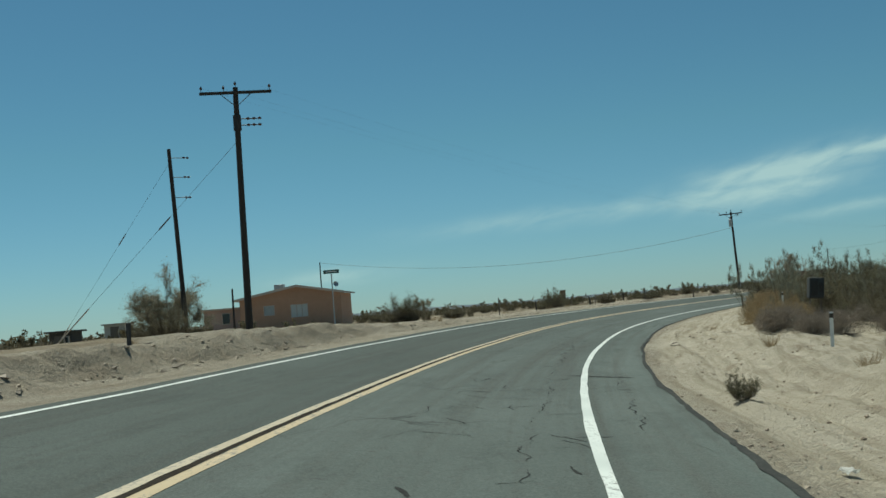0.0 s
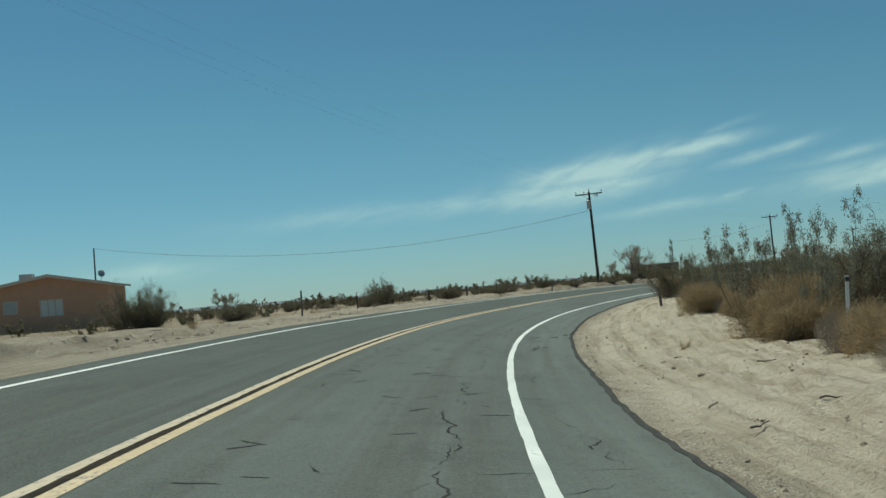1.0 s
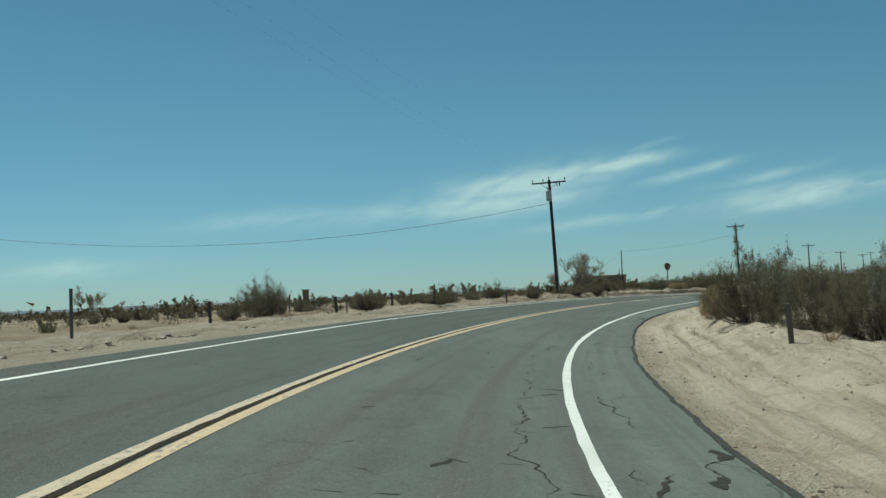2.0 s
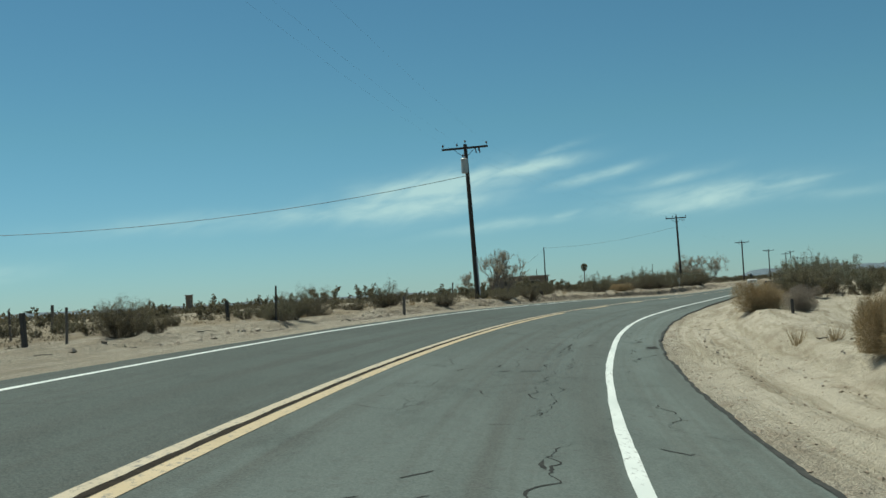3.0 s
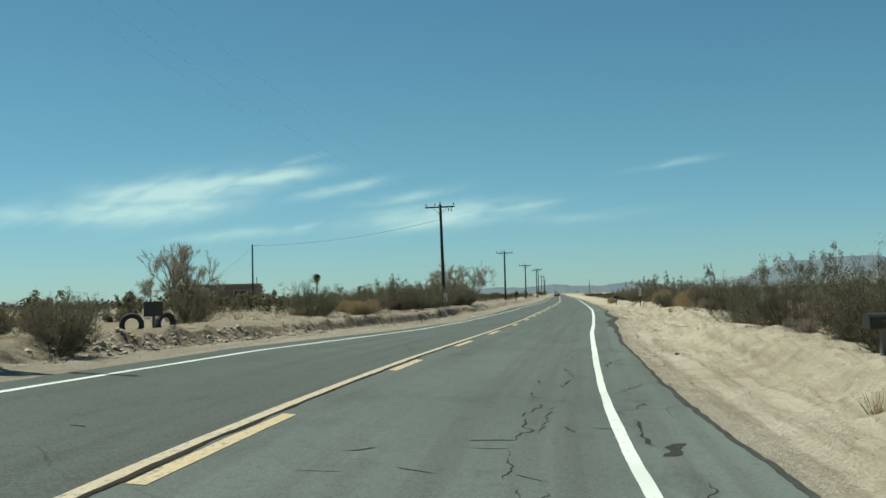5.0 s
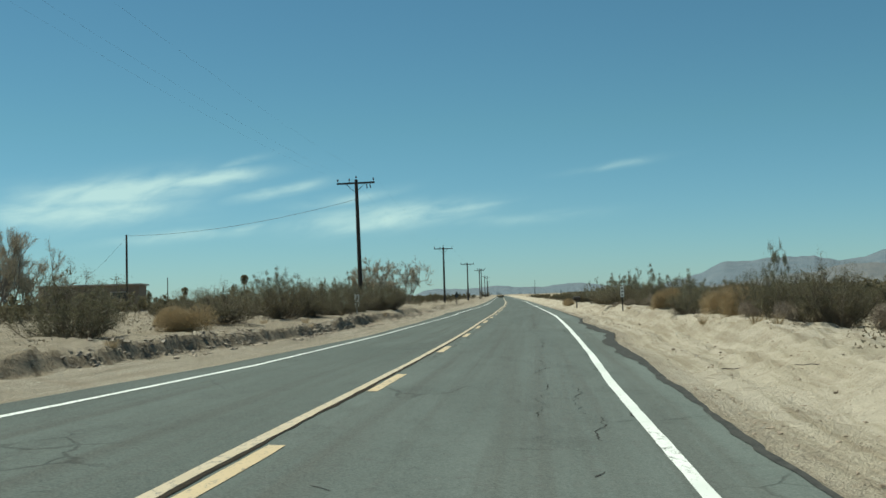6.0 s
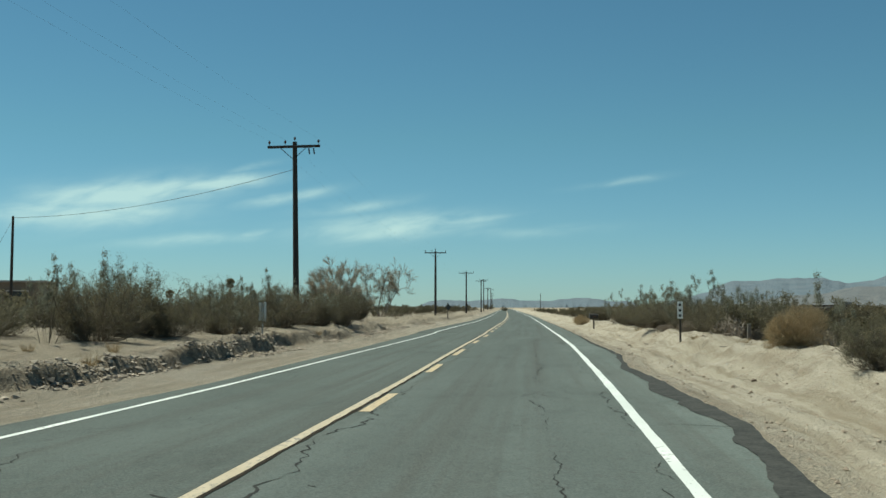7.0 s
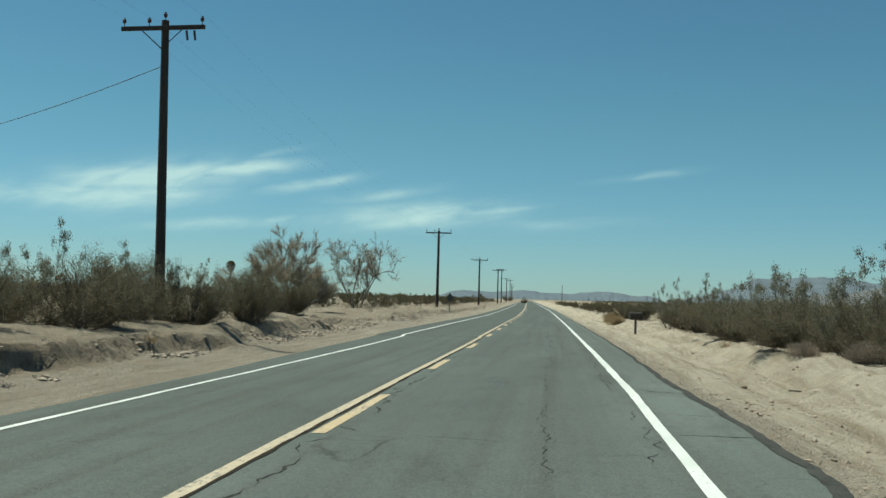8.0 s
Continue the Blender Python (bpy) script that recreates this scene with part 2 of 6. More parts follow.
    crack = mnode(t, "ShaderNodeMath", ((0, ramp(t, cell, 0.014, 0.004)), (1, where)), operation="MULTIPLY").outputs[0]
    col = mixed(t, mnode(t, "ShaderNodeMath", ((0, crack), (1, 0.5)), operation="MULTIPLY").outputs[0], col, (0.03, 0.03, 0.028))
    t.links.new(col, s.inputs["Base Color"])
    s.inputs["Roughness"].default_value = 0.9
    s.inputs["Specular IOR Level"].default_value = 0.12
    h = mnode(t, "ShaderNodeMath", ((0, crack), (1, -2.5), (2, fine)), operation="MULTIPLY_ADD").outputs[0]
    relief(t, s, h, 0.5, 0.006)
    return m


def paint_material(name, a, b, wear):
    """Road paint, worn through to the asphalt in flecks."""
    m, t, s = material(name)
    uv = mnode(t, "ShaderNodeUVMap").outputs[0]
    n = noise_of(t, 14, 6, 0.8, uv, (0.5, 1.0, 1))
    n2 = noise_of(t, 0.7, 3, 0.5, uv)
    f = mnode(t, "ShaderNodeMath", ((0, n2), (1, 0.35), (2, n)), operation="MULTIPLY_ADD").outputs[0]
    col = mixed(t, ramp(t, n2, 0.35, 0.65), a, b)
    col = mixed(t, ramp(t, f, wear, wear + 0.12), col, (0.13, 0.13, 0.12))
    t.links.new(col, s.inputs["Base Color"])
    s.inputs["Roughness"].default_value = 0.6
    relief(t, s, n, 0.3, 0.004)
    return m


SAND = sand_material()
ASPHALT = asphalt_material()
WHITE_PAINT = paint_material("white_road_paint", (0.58, 0.62, 0.585), (0.72, 0.755, 0.715), 0.745)
YELLOW_PAINT = paint_material("yellow_road_paint", (0.47, 0.365, 0.21), (0.56, 0.445, 0.275), 0.70)
FADED_YELLOW = paint_material("faded_yellow_road_paint", (0.43, 0.36, 0.245), (0.53, 0.45, 0.32), 0.70)
SEAL = plain("black_sealant", (0.022, 0.019, 0.015), (0.05, 0.042, 0.032), 9, 0.95, bump=0.2, gloss=0.05)
TAR = plain("tar", (0.036, 0.038, 0.037), (0.074, 0.076, 0.070), 4, 0.95, bump=0.2, gloss=0.08)
CRACK = plain("crack_filler", (0.030, 0.032, 0.031), (0.056, 0.058, 0.055), 12, 0.95, bump=0.1, gloss=0.05)
POLE_WOOD = plain("creosoted_wood", (0.028, 0.022, 0.018), (0.06, 0.047, 0.038), 3, 0.85, stretch=(6, 6, 0.5), bump=0.5)
GREY_WOOD = plain("weathered_wood", (0.10, 0.085, 0.07), (0.19, 0.165, 0.14), 3, 0.9, stretch=(6, 6, 0.5), bump=0.5)
STEEL = plain("galvanised_steel", (0.33, 0.34, 0.35), (0.46, 0.47, 0.47), 5, 0.5, 0.7, bump=0.1)
DARK_STEEL = plain("dark_steel", (0.035, 0.033, 0.03), (0.07, 0.06, 0.05), 6, 0.6, 0.4, bump=0.2)
RUST = plain("rusty_steel", (0.10, 0.05, 0.028), (0.17, 0.09, 0.05), 5, 0.85, 0.2, bump=0.4)
TANK_GREY = plain("transformer_paint", (0.36, 0.38, 0.38), (0.44, 0.46, 0.45), 4, 0.45, bump=0.1)
CERAMIC = plain("brown_porcelain", (0.05, 0.022, 0.015), (0.08, 0.035, 0.022), 6, 0.25, bump=0)
CABLE = plain("cable", (0.03, 0.03, 0.03), (0.05, 0.05, 0.05), 3, 0.6, bump=0)
WHITE_MARK = plain("white_marker_paint", (0.66, 0.66, 0.62), (0.76, 0.76, 0.72), 6, 0.55, bump=0.1)
STUCCO = plain("salmon_stucco", (0.46, 0.265, 0.17), (0.52, 0.31, 0.21), 1.2, 0.92, bump=0.4, dist=0.02)
PINK = plain("pale_pink_stucco", (0.46, 0.31, 0.26), (0.52, 0.36, 0.30), 1.2, 0.92, bump=0.4, dist=0.02)
FASCIA = plain("pale_fascia", (0.5, 0.42, 0.36), (0.58, 0.5, 0.43), 3, 0.7, bump=0.1)
ROOFING = plain("grey_roofing", (0.30, 0.27, 0.25), (0.40, 0.37, 0.34), 2, 0.9, bump=0.3)
GLASS_DARK = plain("window_glass", (0.02, 0.024, 0.026), (0.035, 0.04, 0.042), 1, 0.08, bump=0)
CURTAIN = plain("white_curtain", (0.55, 0.55, 0.52), (0.66, 0.66, 0.63), 4, 0.9, bump=0.3, stretch=(8, 8, 0.6))
RUBBER = plain("sun_baked_rubber", (0.018, 0.017, 0.016), (0.04, 0.037, 0.034), 5, 0.85, bump=0.4)
# distance haze is painted into the rock's blue-grey, less in the foothills
HAZE_ROCK = plain("haze_tinted_rock", (0.085, 0.125, 0.155), (0.14, 0.175, 0.20), 0.012, 0.95, bump=0.6, dist=20)
HAZE_FOOTHILL = plain("haze_tinted_foothill", (0.09, 0.105, 0.115), (0.165, 0.17, 0.165), 0.02, 0.95, bump=0.6, dist=15)
SCRUB_FAR = leafy("far_scrub", (0.085, 0.075, 0.045), (0.17, 0.14, 0.085), (0.12, 0.10, 0.06), through=0.15)
BURSAGE = leafy("grey_bursage", (0.14, 0.12, 0.08), (0.26, 0.215, 0.15), (0.2, 0.165, 0.11), through=0.15)
LEAF = leafy("creosote_leaf", (0.112, 0.108, 0.066), (0.168, 0.155, 0.098), (0.150, 0.122, 0.078), through=0.5)
LEAF_TIP = leafy("creosote_tip_leaf", (0.17, 0.172, 0.125), (0.27, 0.268, 0.20), (0.21, 0.205, 0.15), through=0.4)
LEAF_PALE = leafy("pale_leaf", (0.20, 0.19, 0.13), (0.32, 0.30, 0.21), (0.26, 0.24, 0.17), through=0.45)
TWIG = leafy("grey_twig", (0.27, 0.235, 0.18), (0.45, 0.395, 0.31), (0.34, 0.295, 0.225), through=0.15)
STEM = leafy("dark_stem", (0.085, 0.072, 0.052), (0.16, 0.135, 0.098), (0.12, 0.098, 0.07), through=0.1)
DRY = leafy("dry_brown_brush", (0.26, 0.193, 0.108), (0.42, 0.325, 0.192), (0.34, 0.258, 0.148), through=0.3)
DRY_GREY = leafy("dry_grey_brush", (0.20, 0.165, 0.13), (0.34, 0.29, 0.235), (0.25, 0.205, 0.16), through=0.15)


# ---- the lie of the road and the land ----
KNOT = np.arange(0.0, 261.0, 20.0)
BEND = (-0.001415, 0.000445, -0.000129, -0.000767, 0.000747, 0.007081, 0.004774, 0.004277, 0.006552, 0.003713, 0.003906, 0.004107, 0.003991, 0.003904)
BANK = (-0.0088, -0.0280, -0.0247, 0.0113, 0.0627, 0.0827, 0.0873, 0.0948, 0.1025, 0.0977, 0.0806, 0.0959, 0.0787, 0.0652)
DIP_AT = (-60, -20, 20, 60, 100, 140, 180, 220)
DIP = (-0.061, 0.066, 0.158, 0.131, 0.070, -0.041, -0.152, -0.045)        # long gentle waves in the road's height
EDGE_L, EDGE_R = -3.98, 4.92        # pavement edges, metres from the yellow lines
STEP = 1.0
S_ALL = np.arange(-1500.0, 421.0, STEP)     # way along the road, backwards from y = 40


def lay_line():
    k = np.interp(S_ALL, KNOT, BEND, left=0.0, right=BEND[-1])
    k[S_ALL < 0] = 0.0
    k[(S_ALL < -30) & (S_ALL > -150)] = -0.00012
    k[S_ALL > 262] = 0.0
    i0 = int(np.searchsorted(S_ALL, 0.0))
    h = np.concatenate([[0.0], np.cumsum((k[1:] + k[:-1]) / 2 * STEP)])
    h = h - h[i0] + 0.00189
    dx, dy = np.sin(h) * STEP, -np.cos(h) * STEP
    x = np.concatenate([[0.0], np.cumsum((dx[1:] + dx[:-1]) / 2)])
    y = np.concatenate([[0.0], np.cumsum((dy[1:] + dy[:-1]) / 2)])
    return x - x[i0] - 0.13479, y - y[i0] + 40.0, h


LINE_X, LINE_Y, LINE_H = lay_line()


def hashed(ix, iy, seed):
    v = np.sin(ix * 127.1 + iy * 311.7 + seed * 74.7) * 43758.5453
    return v - np.floor(v)


def rough_of(x, y, seed=0):
    """Smooth value noise, 0 to 1."""
    x, y = np.asarray(x, float), np.asarray(y, float)
    ix, iy = np.floor(x), np.floor(y)
    fx, fy = x - ix, y - iy
    fx, fy = fx * fx * (3 - 2 * fx), fy * fy * (3 - 2 * fy)
    a, b = hashed(ix, iy, seed), hashed(ix + 1, iy, seed)
    c, d = hashed(ix, iy + 1, seed), hashed(ix + 1, iy + 1, seed)
    return (a * (1 - fx) + b * fx) * (1 - fy) + (c * (1 - fx) + d * fx) * fy


def layered(x, y, seed=0, octaves=4):
    total, amp, norm = 0.0, 1.0, 0.0
    for o in range(octaves):
        total = total + amp * (rough_of(x * 2**o + 17 * o, y * 2**o, seed + o) - 0.5)
        norm, amp = norm + amp, amp * 0.55
    return total / norm * 2      # about -1 to 1


def rise(v, lo, hi):
    q = np.clip((v - lo) / (hi - lo), 0, 1)
    return q * q * (3 - 2 * q)


def bank_of(s):
    return np.interp(s, KNOT, BANK, left=0.0, right=BANK[-1])


def road_z(s, lat):
    return np.interp(s, DIP_AT, DIP) - bank_of(s) * (np.asarray(lat) - 2.2)


def edge_right(s):
    """The broken right edge of the pavement."""
    lie = np.interp(s, (8, 20, 31, 37, 44, 48, 53, 64, 72, 82, 92, 103, 120, 140, 170, 190, 205), (4.6, 4.55, 4.8, 4.5, 4.72, 4.84, 4.5, 4.43, 4.45, 4.7, 5.03, 5.13, 4.95, 5.07, 5.1, 5.0, 5.08))
    return lie + 0.09 * layered(s / 3.1, 0.3, 5, 5) + 0.04 * layered(s / 0.5, 1.7, 8, 3)


def edge_left(s):
    return EDGE_L + 0.07 * layered(s / 4.0, 7.3, 9, 4)


BERM = ((-400, 0.3), (0, 0.36), (20, 0.46), (40, 0.52), (70, 0.52), (85, 0.6), (105, 0.64), (118, 0.5), (135, 0.42), (150, 0.36), (158, 0.12), (178, 0.10), (186, 0.38), (205, 0.32), (215, 0.12), (420, 0.2))
LEDGE = ((-400, 0.3), (-40, 0.34), (-22, 0.3), (-16, 0.14), (-8, 0.3), (0, 0.42), (20, 0.42), (45, 0.40), (60, 0.36), (75, 0.28), (88, 0.34), (105, 0.22), (130, 0.14), (150, 0.1), (165, 0.25), (178, 0.6), (190, 0.72), (205, 0.5), (225, 0.35), (420, 0.3))


def land_z(s, lat):
    """Height of the land, at a way along the road and a distance across it."""
    s, lat = np.asarray(s, float), np.asarray(lat, float)
    zl, zr = road_z(s, EDGE_L), road_z(s, EDGE_R)
    out = np.zeros(np.broadcast(s, lat).shape)
    # right: sand shoulder with wheel tracks, then a low graded berm
    u = lat - edge_right(s)
    berm = np.interp(s, *zip(*BERM)) * (1 + 0.35 * layered(s / 7.0, lat / 5.0, 21, 3))
    toe = 1.9 + 0.45 * layered(s / 9.0, 3.3, 23, 2)
    right = zr - 0.035 - 0.05 * rise(u, 0.0, 1.2) + berm * rise(u, toe, toe + 1.15 + 0.3 * layered(s / 2.2, 6.6, 24, 2)) - 0.55 * berm * rise(u, toe + 1.7, toe + 4.2)
    right = right + (0.1 - zr) * rise(u, 6, 30)
    tracks = (0.045 + 0.03 * layered(s / 5.0, 2.0, 32, 2)) * np.sin((u + 0.25 * layered(s / 11.0, 1.1, 31, 2)) * 7.5) * rise(u, 0.35, 0.8) * (1 - rise(u, 1.9, 2.8))
    lumps = 0.14 * layered(s / 0.55, lat / 0.5, 35, 3) * rise(u, 1.2, 2.3) + 0.055 * layered(s / 0.9, lat / 0.9, 33, 3) * rise(u, 0.2, 1.5) + 0.11 * layered(s / 4.0, lat / 4.0, 37, 4) * rise(u, 2.0, 4.5)
    ruts = 0.05 * layered(s / 7.0, (u + 0.3 * layered(s / 9.0, 4.4, 71, 2)) / 0.32, 72, 3) * rise(u, 0.3, 0.7) * (1 - 0.6 * rise(u, 2.2, 3.4))
    right = right + tracks + ruts + lumps + 0.25 * layered(s / 22.0, lat / 22.0, 39, 3) * rise(u, 6, 16)
    # left: narrow verge, then a crumbling cut ledge
    w = edge_left(s) - lat
    ledge = np.interp(s, *zip(*LEDGE)) * (1 + 0.3 * layered(s / 8.0, 5.5, 41, 3))
    face = np.interp(s, (60, 90), (1.95, 1.75)) + 0.55 * layered(s / 7.0, 9.1, 43, 2) + np.interp(s, (20, 34), (0.75, 0.35)) * layered(s / 1.9, lat / 2.5, 45, 3)
    steep = np.interp(s, (8, 26, 62, 95, 420), (0.85, 0.28, 0.28, 1.0, 1.3))
    left = zl - 0.03 + 0.05 * rise(w, 0.2, 1.5) + np.interp(s, (60, 80), (0.1, 0.0)) * rise(w, face - 0.9, face) + ledge * rise(w, face, face + steep)
    crumb = np.interp(s, (80, 110, 165, 180), (0.2, 0.1, 0.1, 0.16)) * (0.6 * layered(s / 0.55, lat / 0.4, 47, 3) + 0.75 * layered(s / 0.9, lat / 0.3 + s / 1.3, 48, 4)) * rise(w, face - 0.3, face + 0.3) * (1 - rise(w, face + steep, face + steep + 0.9))
    left = left + crumb + 0.02 * layered(s / 0.8, lat / 0.8, 49, 3) * rise(w, 0.3, 1.2) + 0.13 * layered(s / 3.5, lat / 3.5, 51, 4) * rise(w, 2.6, 4.5) + 0.1 * layered(s / 0.8, lat / 0.8, 54, 4) * rise(w, 1.7, 2.6) * (1 - 0.6 * rise(w, 5.0, 9.0))
    left = left + 0.17 * rise(w, 2.6, 5.0) * np.interp(s, (55, 80), (1, 0))
    left = left + (0.55 - (zl + ledge)) * rise(w, 6, 40) + 0.25 * layered(s / 25.0, lat / 25.0, 53, 3) * rise(w, 6, 16)
    under = road_z(s, lat) - 0.06
    out = np.where(lat > edge_right(s) - 0.02, right, np.where(lat < edge_left(s) + 0.02, left, under))
    return out


def along(x, y):
    """Way along the road and distance across it, of a place in the plan."""
    j = int(np.argmin((LINE_X - x) ** 2 + (LINE_Y - y) ** 2))
    h = LINE_H[j]
    ahead = -(x - LINE_X[j]) * math.sin(h) + (y - LINE_Y[j]) * math.cos(h)
    return S_ALL[j] - ahead, (x - LINE_X[j]) * math.cos(h) + (y - LINE_Y[j]) * math.sin(h)


def plan(s, lat):
    h, x, y = (np.interp(s, S_ALL, a) for a in (LINE_H, LINE_X, LINE_Y))
    return x + lat * np.cos(h), y + lat * np.sin(h)


def ground_at(x, y):
    s, lat = along(x, y)
    return float(land_z(np.array([s]), np.array([lat]))[0])


# ---- mesh helpers ----
def fast_mesh(name, verts, faces, mat, smooth=False):
    """A mesh from arrays of triangles or of quads."""
    verts, faces = np.asarray(verts, np.float32), np.asarray(faces, np.int32)
    me = bpy.data.meshes.new(name)
    me.vertices.add(len(verts))
    me.vertices.foreach_set("co", verts.ravel())
    k = faces.shape[1]
    me.loops.add(faces.size)
    me.loops.foreach_set("vertex_index", faces.ravel())
    me.polygons.add(len(faces))
    me.polygons.foreach_set("loop_start", np.arange(0, faces.size, k, dtype=np.int32))
    me.materials.append(mat)
    me.polygons.foreach_set("use_smooth", np.full(len(faces), bool(smooth)))
    me.update(calc_edges=True)
    me.validate()
    return me


def part(name, bm, mat, parent, label=""):
    """Links a bmesh, or a finished mesh, as one mesh object under a thing or a part."""
    if isinstance(bm, bmesh.types.BMesh):
        me = bpy.data.meshes.new(name)
        bm.to_mesh(me)
        bm.free()
        me.materials.append(mat)
    else:
        me = bm
    ob = new(name, me)
    ob.parent = parent
    if label:
        ob["label"] = label
    return ob


def thing(name, m, label, category, group="", kind=""):
    ob = new(name)
    ob.matrix_world = m
    ob.empty_display_size = 0.2
    return tagged(ob, label, category, group, kind)


def add_box(bm, lo, hi, bevel=0.0, m=None):
    mid = [(a + b) / 2 for a, b in zip(lo, hi)]
    size = [b - a for a, b in zip(lo, hi)]
    mat = Matrix.Translation(mid) @ Matrix.Diagonal((*size, 1))
    res = bmesh.ops.create_cube(bm, size=1, matrix=(m or Matrix()) @ mat)
    if bevel:
        edges = list({e for v in res["verts"] for e in v.link_edges})
        bmesh.ops.bevel(bm, geom=edges, offset=bevel, segments=2, affect="EDGES", profile=0.6)
    return bm


def box(lo, hi, bevel=0.0, m=None):
    return add_box(bmesh.new(), lo, hi, bevel, m)


def add_rod(bm, a, b, r0, r1=None, sides=10):
    a, b = Vector(a), Vector(b)
    d = b - a
    turn = d.to_track_quat("Z", "Y").to_matrix().to_4x4()
    bmesh.ops.create_cone(bm, cap_ends=True, segments=sides, radius1=r0, radius2=r0 if r1 is None else r1, depth=d.length, matrix=Matrix.Translation((a + b) / 2) @ turn)
    return bm


def rod(a, b, r0, r1=None, sides=10):
    return add_rod(bmesh.new(), a, b, r0, r1, sides)


def lathe(profile, sides=14):
    """A turned shape about z from (radius, height) pairs."""
    bm = bmesh.new()
    rings = []
    for r, z in profile:
        rings.append([bm.verts.new((r * math.cos(2 * math.pi * i / sides), r * math.sin(2 * math.pi * i / sides), z)) for i in range(sides)])
    for a, b in zip(rings, rings[1:]):
        for i in range(sides):
            bm.faces.new((a[i], a[(i + 1) % sides], b[(i + 1) % sides], b[i]))
    bm.faces.new(rings[0][::-1])
    bm.faces.new(rings[-1])
    return bm


def moved(bm, m):
    bmesh.ops.transform(bm, matrix=m, verts=bm.verts)
    return bm


# ---- ground and road ----
def spread_steps():
    near = np.concatenate([np.arange(-45.0, -24.0, 0.45), np.arange(-24.0, 108.0, 0.22), np.arange(108.0, 228.0, 0.4)])
    ahead = -45.0 - np.cumsum(0.45 * 1.035 ** np.arange(1, 200))
    ahead = ahead[ahead > -900]
    behind = 228.0 + np.cumsum(0.6 * 1.06 ** np.arange(1, 80))
    behind = behind[behind < 300]
    return np.concatenate([ahead[::-1], near, behind])


def build_ground():
    s = spread_steps()
    right = np.concatenate([[-0.03, 0.0, 0.05, 0.12], np.arange(0.25, 1.5, 0.22), np.arange(1.5, 4.2, 0.12), np.arange(4.2, 7.0, 0.25), 7.0 + np.cumsum(0.4 * 1.12 ** np.arange(0, 33))])
    left = np.concatenate([[-0.03, 0.0, 0.05, 0.12], np.arange(0.25, 1.0, 0.15), np.arange(1.0, 3.3, 0.075), np.arange(3.3, 5.4, 0.15), 5.4 + np.cumsum(0.35 * 1.12 ** np.arange(0, 36))])
    right, left = right[right < 70], left[left < 70]
    el_, er_ = edge_left(s), edge_right(s)
    lat = np.concatenate([el_[:, None] - left[None, ::-1], er_[:, None] * 0.5 + el_[:, None] * 0.5, er_[:, None] + right[None]], 1)
    ss = np.repeat(s[:, None], lat.shape[1], 1)
    x, y = plan(ss, lat)
    z = land_z(ss, lat)
    fade = np.minimum(rise(np.abs(lat), 45, 68), 1)
    z = z * (1 - fade) + 0.35 * fade
    n, m = lat.shape
    verts = np.stack([x, y, z], -1).reshape(-1, 3)
    idx = np.arange(n * m).reshape(n, m)
    quads = np.stack([idx[:-1, :-1], idx[:-1, 1:], idx[1:, 1:], idx[1:, :-1]], -1).reshape(-1, 4)
    # out to the horizon
    rim = np.concatenate([idx[0, :], idx[1:, -1], idx[-1, -2::-1], idx[-2:0:-1, 0]])
    base = verts[rim]
    centre = np.array([2.0, -45.0])
    rings, extra, prev, count = [], [], rim, len(verts)
    for k, drop in ((1.25, 0.3), (1.8, 0.3), (3.0, 0.2), (5.5, 0.0)):
        ring = base.copy()
        ring[:, :2] = centre + (base[:, :2] - centre) * k
        ring[:, 2] = drop
        now = count + np.arange(len(rim))
        count += len(rim)
        extra.append(ring)
        nx, px = np.roll(now, -1), np.roll(prev, -1)
        rings.append(np.stack([prev, now, nx, px], -1))
        prev = now
    verts = np.concatenate([verts] + extra)
    quads = np.concatenate([quads] + rings)
    a, b, c = (verts[quads[:, i], :2] for i in (0, 1, 2))
    down = (b[:, 0] - a[:, 0]) * (c[:, 1] - a[:, 1]) - (b[:, 1] - a[:, 1]) * (c[:, 0] - a[:, 0]) < 0
    quads[down] = quads[down][:, ::-1]
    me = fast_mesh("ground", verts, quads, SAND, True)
    wild = np.ones(len(verts), np.float32)
    blend_l = rise(el_[:, None] - lat - np.interp(ss, (100, 130), (0.0, 3.2)), 1.6, 2.8) * np.interp(ss, (60, 80), (0.4, 1.0))
    blend_r = rise(lat - er_[:, None], 5.5, 11.0) * 0.9
    wild[: n * m] = np.maximum(blend_l, blend_r).ravel()
    me.attributes.new("wild", "FLOAT", "POINT").data.foreach_set("value", wild)
    # slope mask: strongest on the left banks, weaker on the right berm
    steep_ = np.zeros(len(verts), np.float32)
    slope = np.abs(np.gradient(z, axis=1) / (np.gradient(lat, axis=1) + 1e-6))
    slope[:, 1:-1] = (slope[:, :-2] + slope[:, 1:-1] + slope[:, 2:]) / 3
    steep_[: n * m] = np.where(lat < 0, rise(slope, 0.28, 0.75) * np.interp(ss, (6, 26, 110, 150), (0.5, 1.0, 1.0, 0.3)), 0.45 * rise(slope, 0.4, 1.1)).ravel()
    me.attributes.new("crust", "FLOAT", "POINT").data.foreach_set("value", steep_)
    lie = np.zeros((len(verts), 3), np.float32)
    lie[: n * m, 0], lie[: n * m, 1] = ss.ravel(), (lat - np.where(lat > 0, er_[:, None], el_[:, None]) + 0.3 * layered(ss / 11.0, 1.1, 31, 2)).ravel()
    me.attributes.new("lie", "FLOAT_VECTOR", "POINT").data.foreach_set("vector", lie.ravel())
    ob = new("ground", me)
    return tagged(ob, "pale sandy desert floor with eroded verges and wheel tracks", "ground", kind="structure")


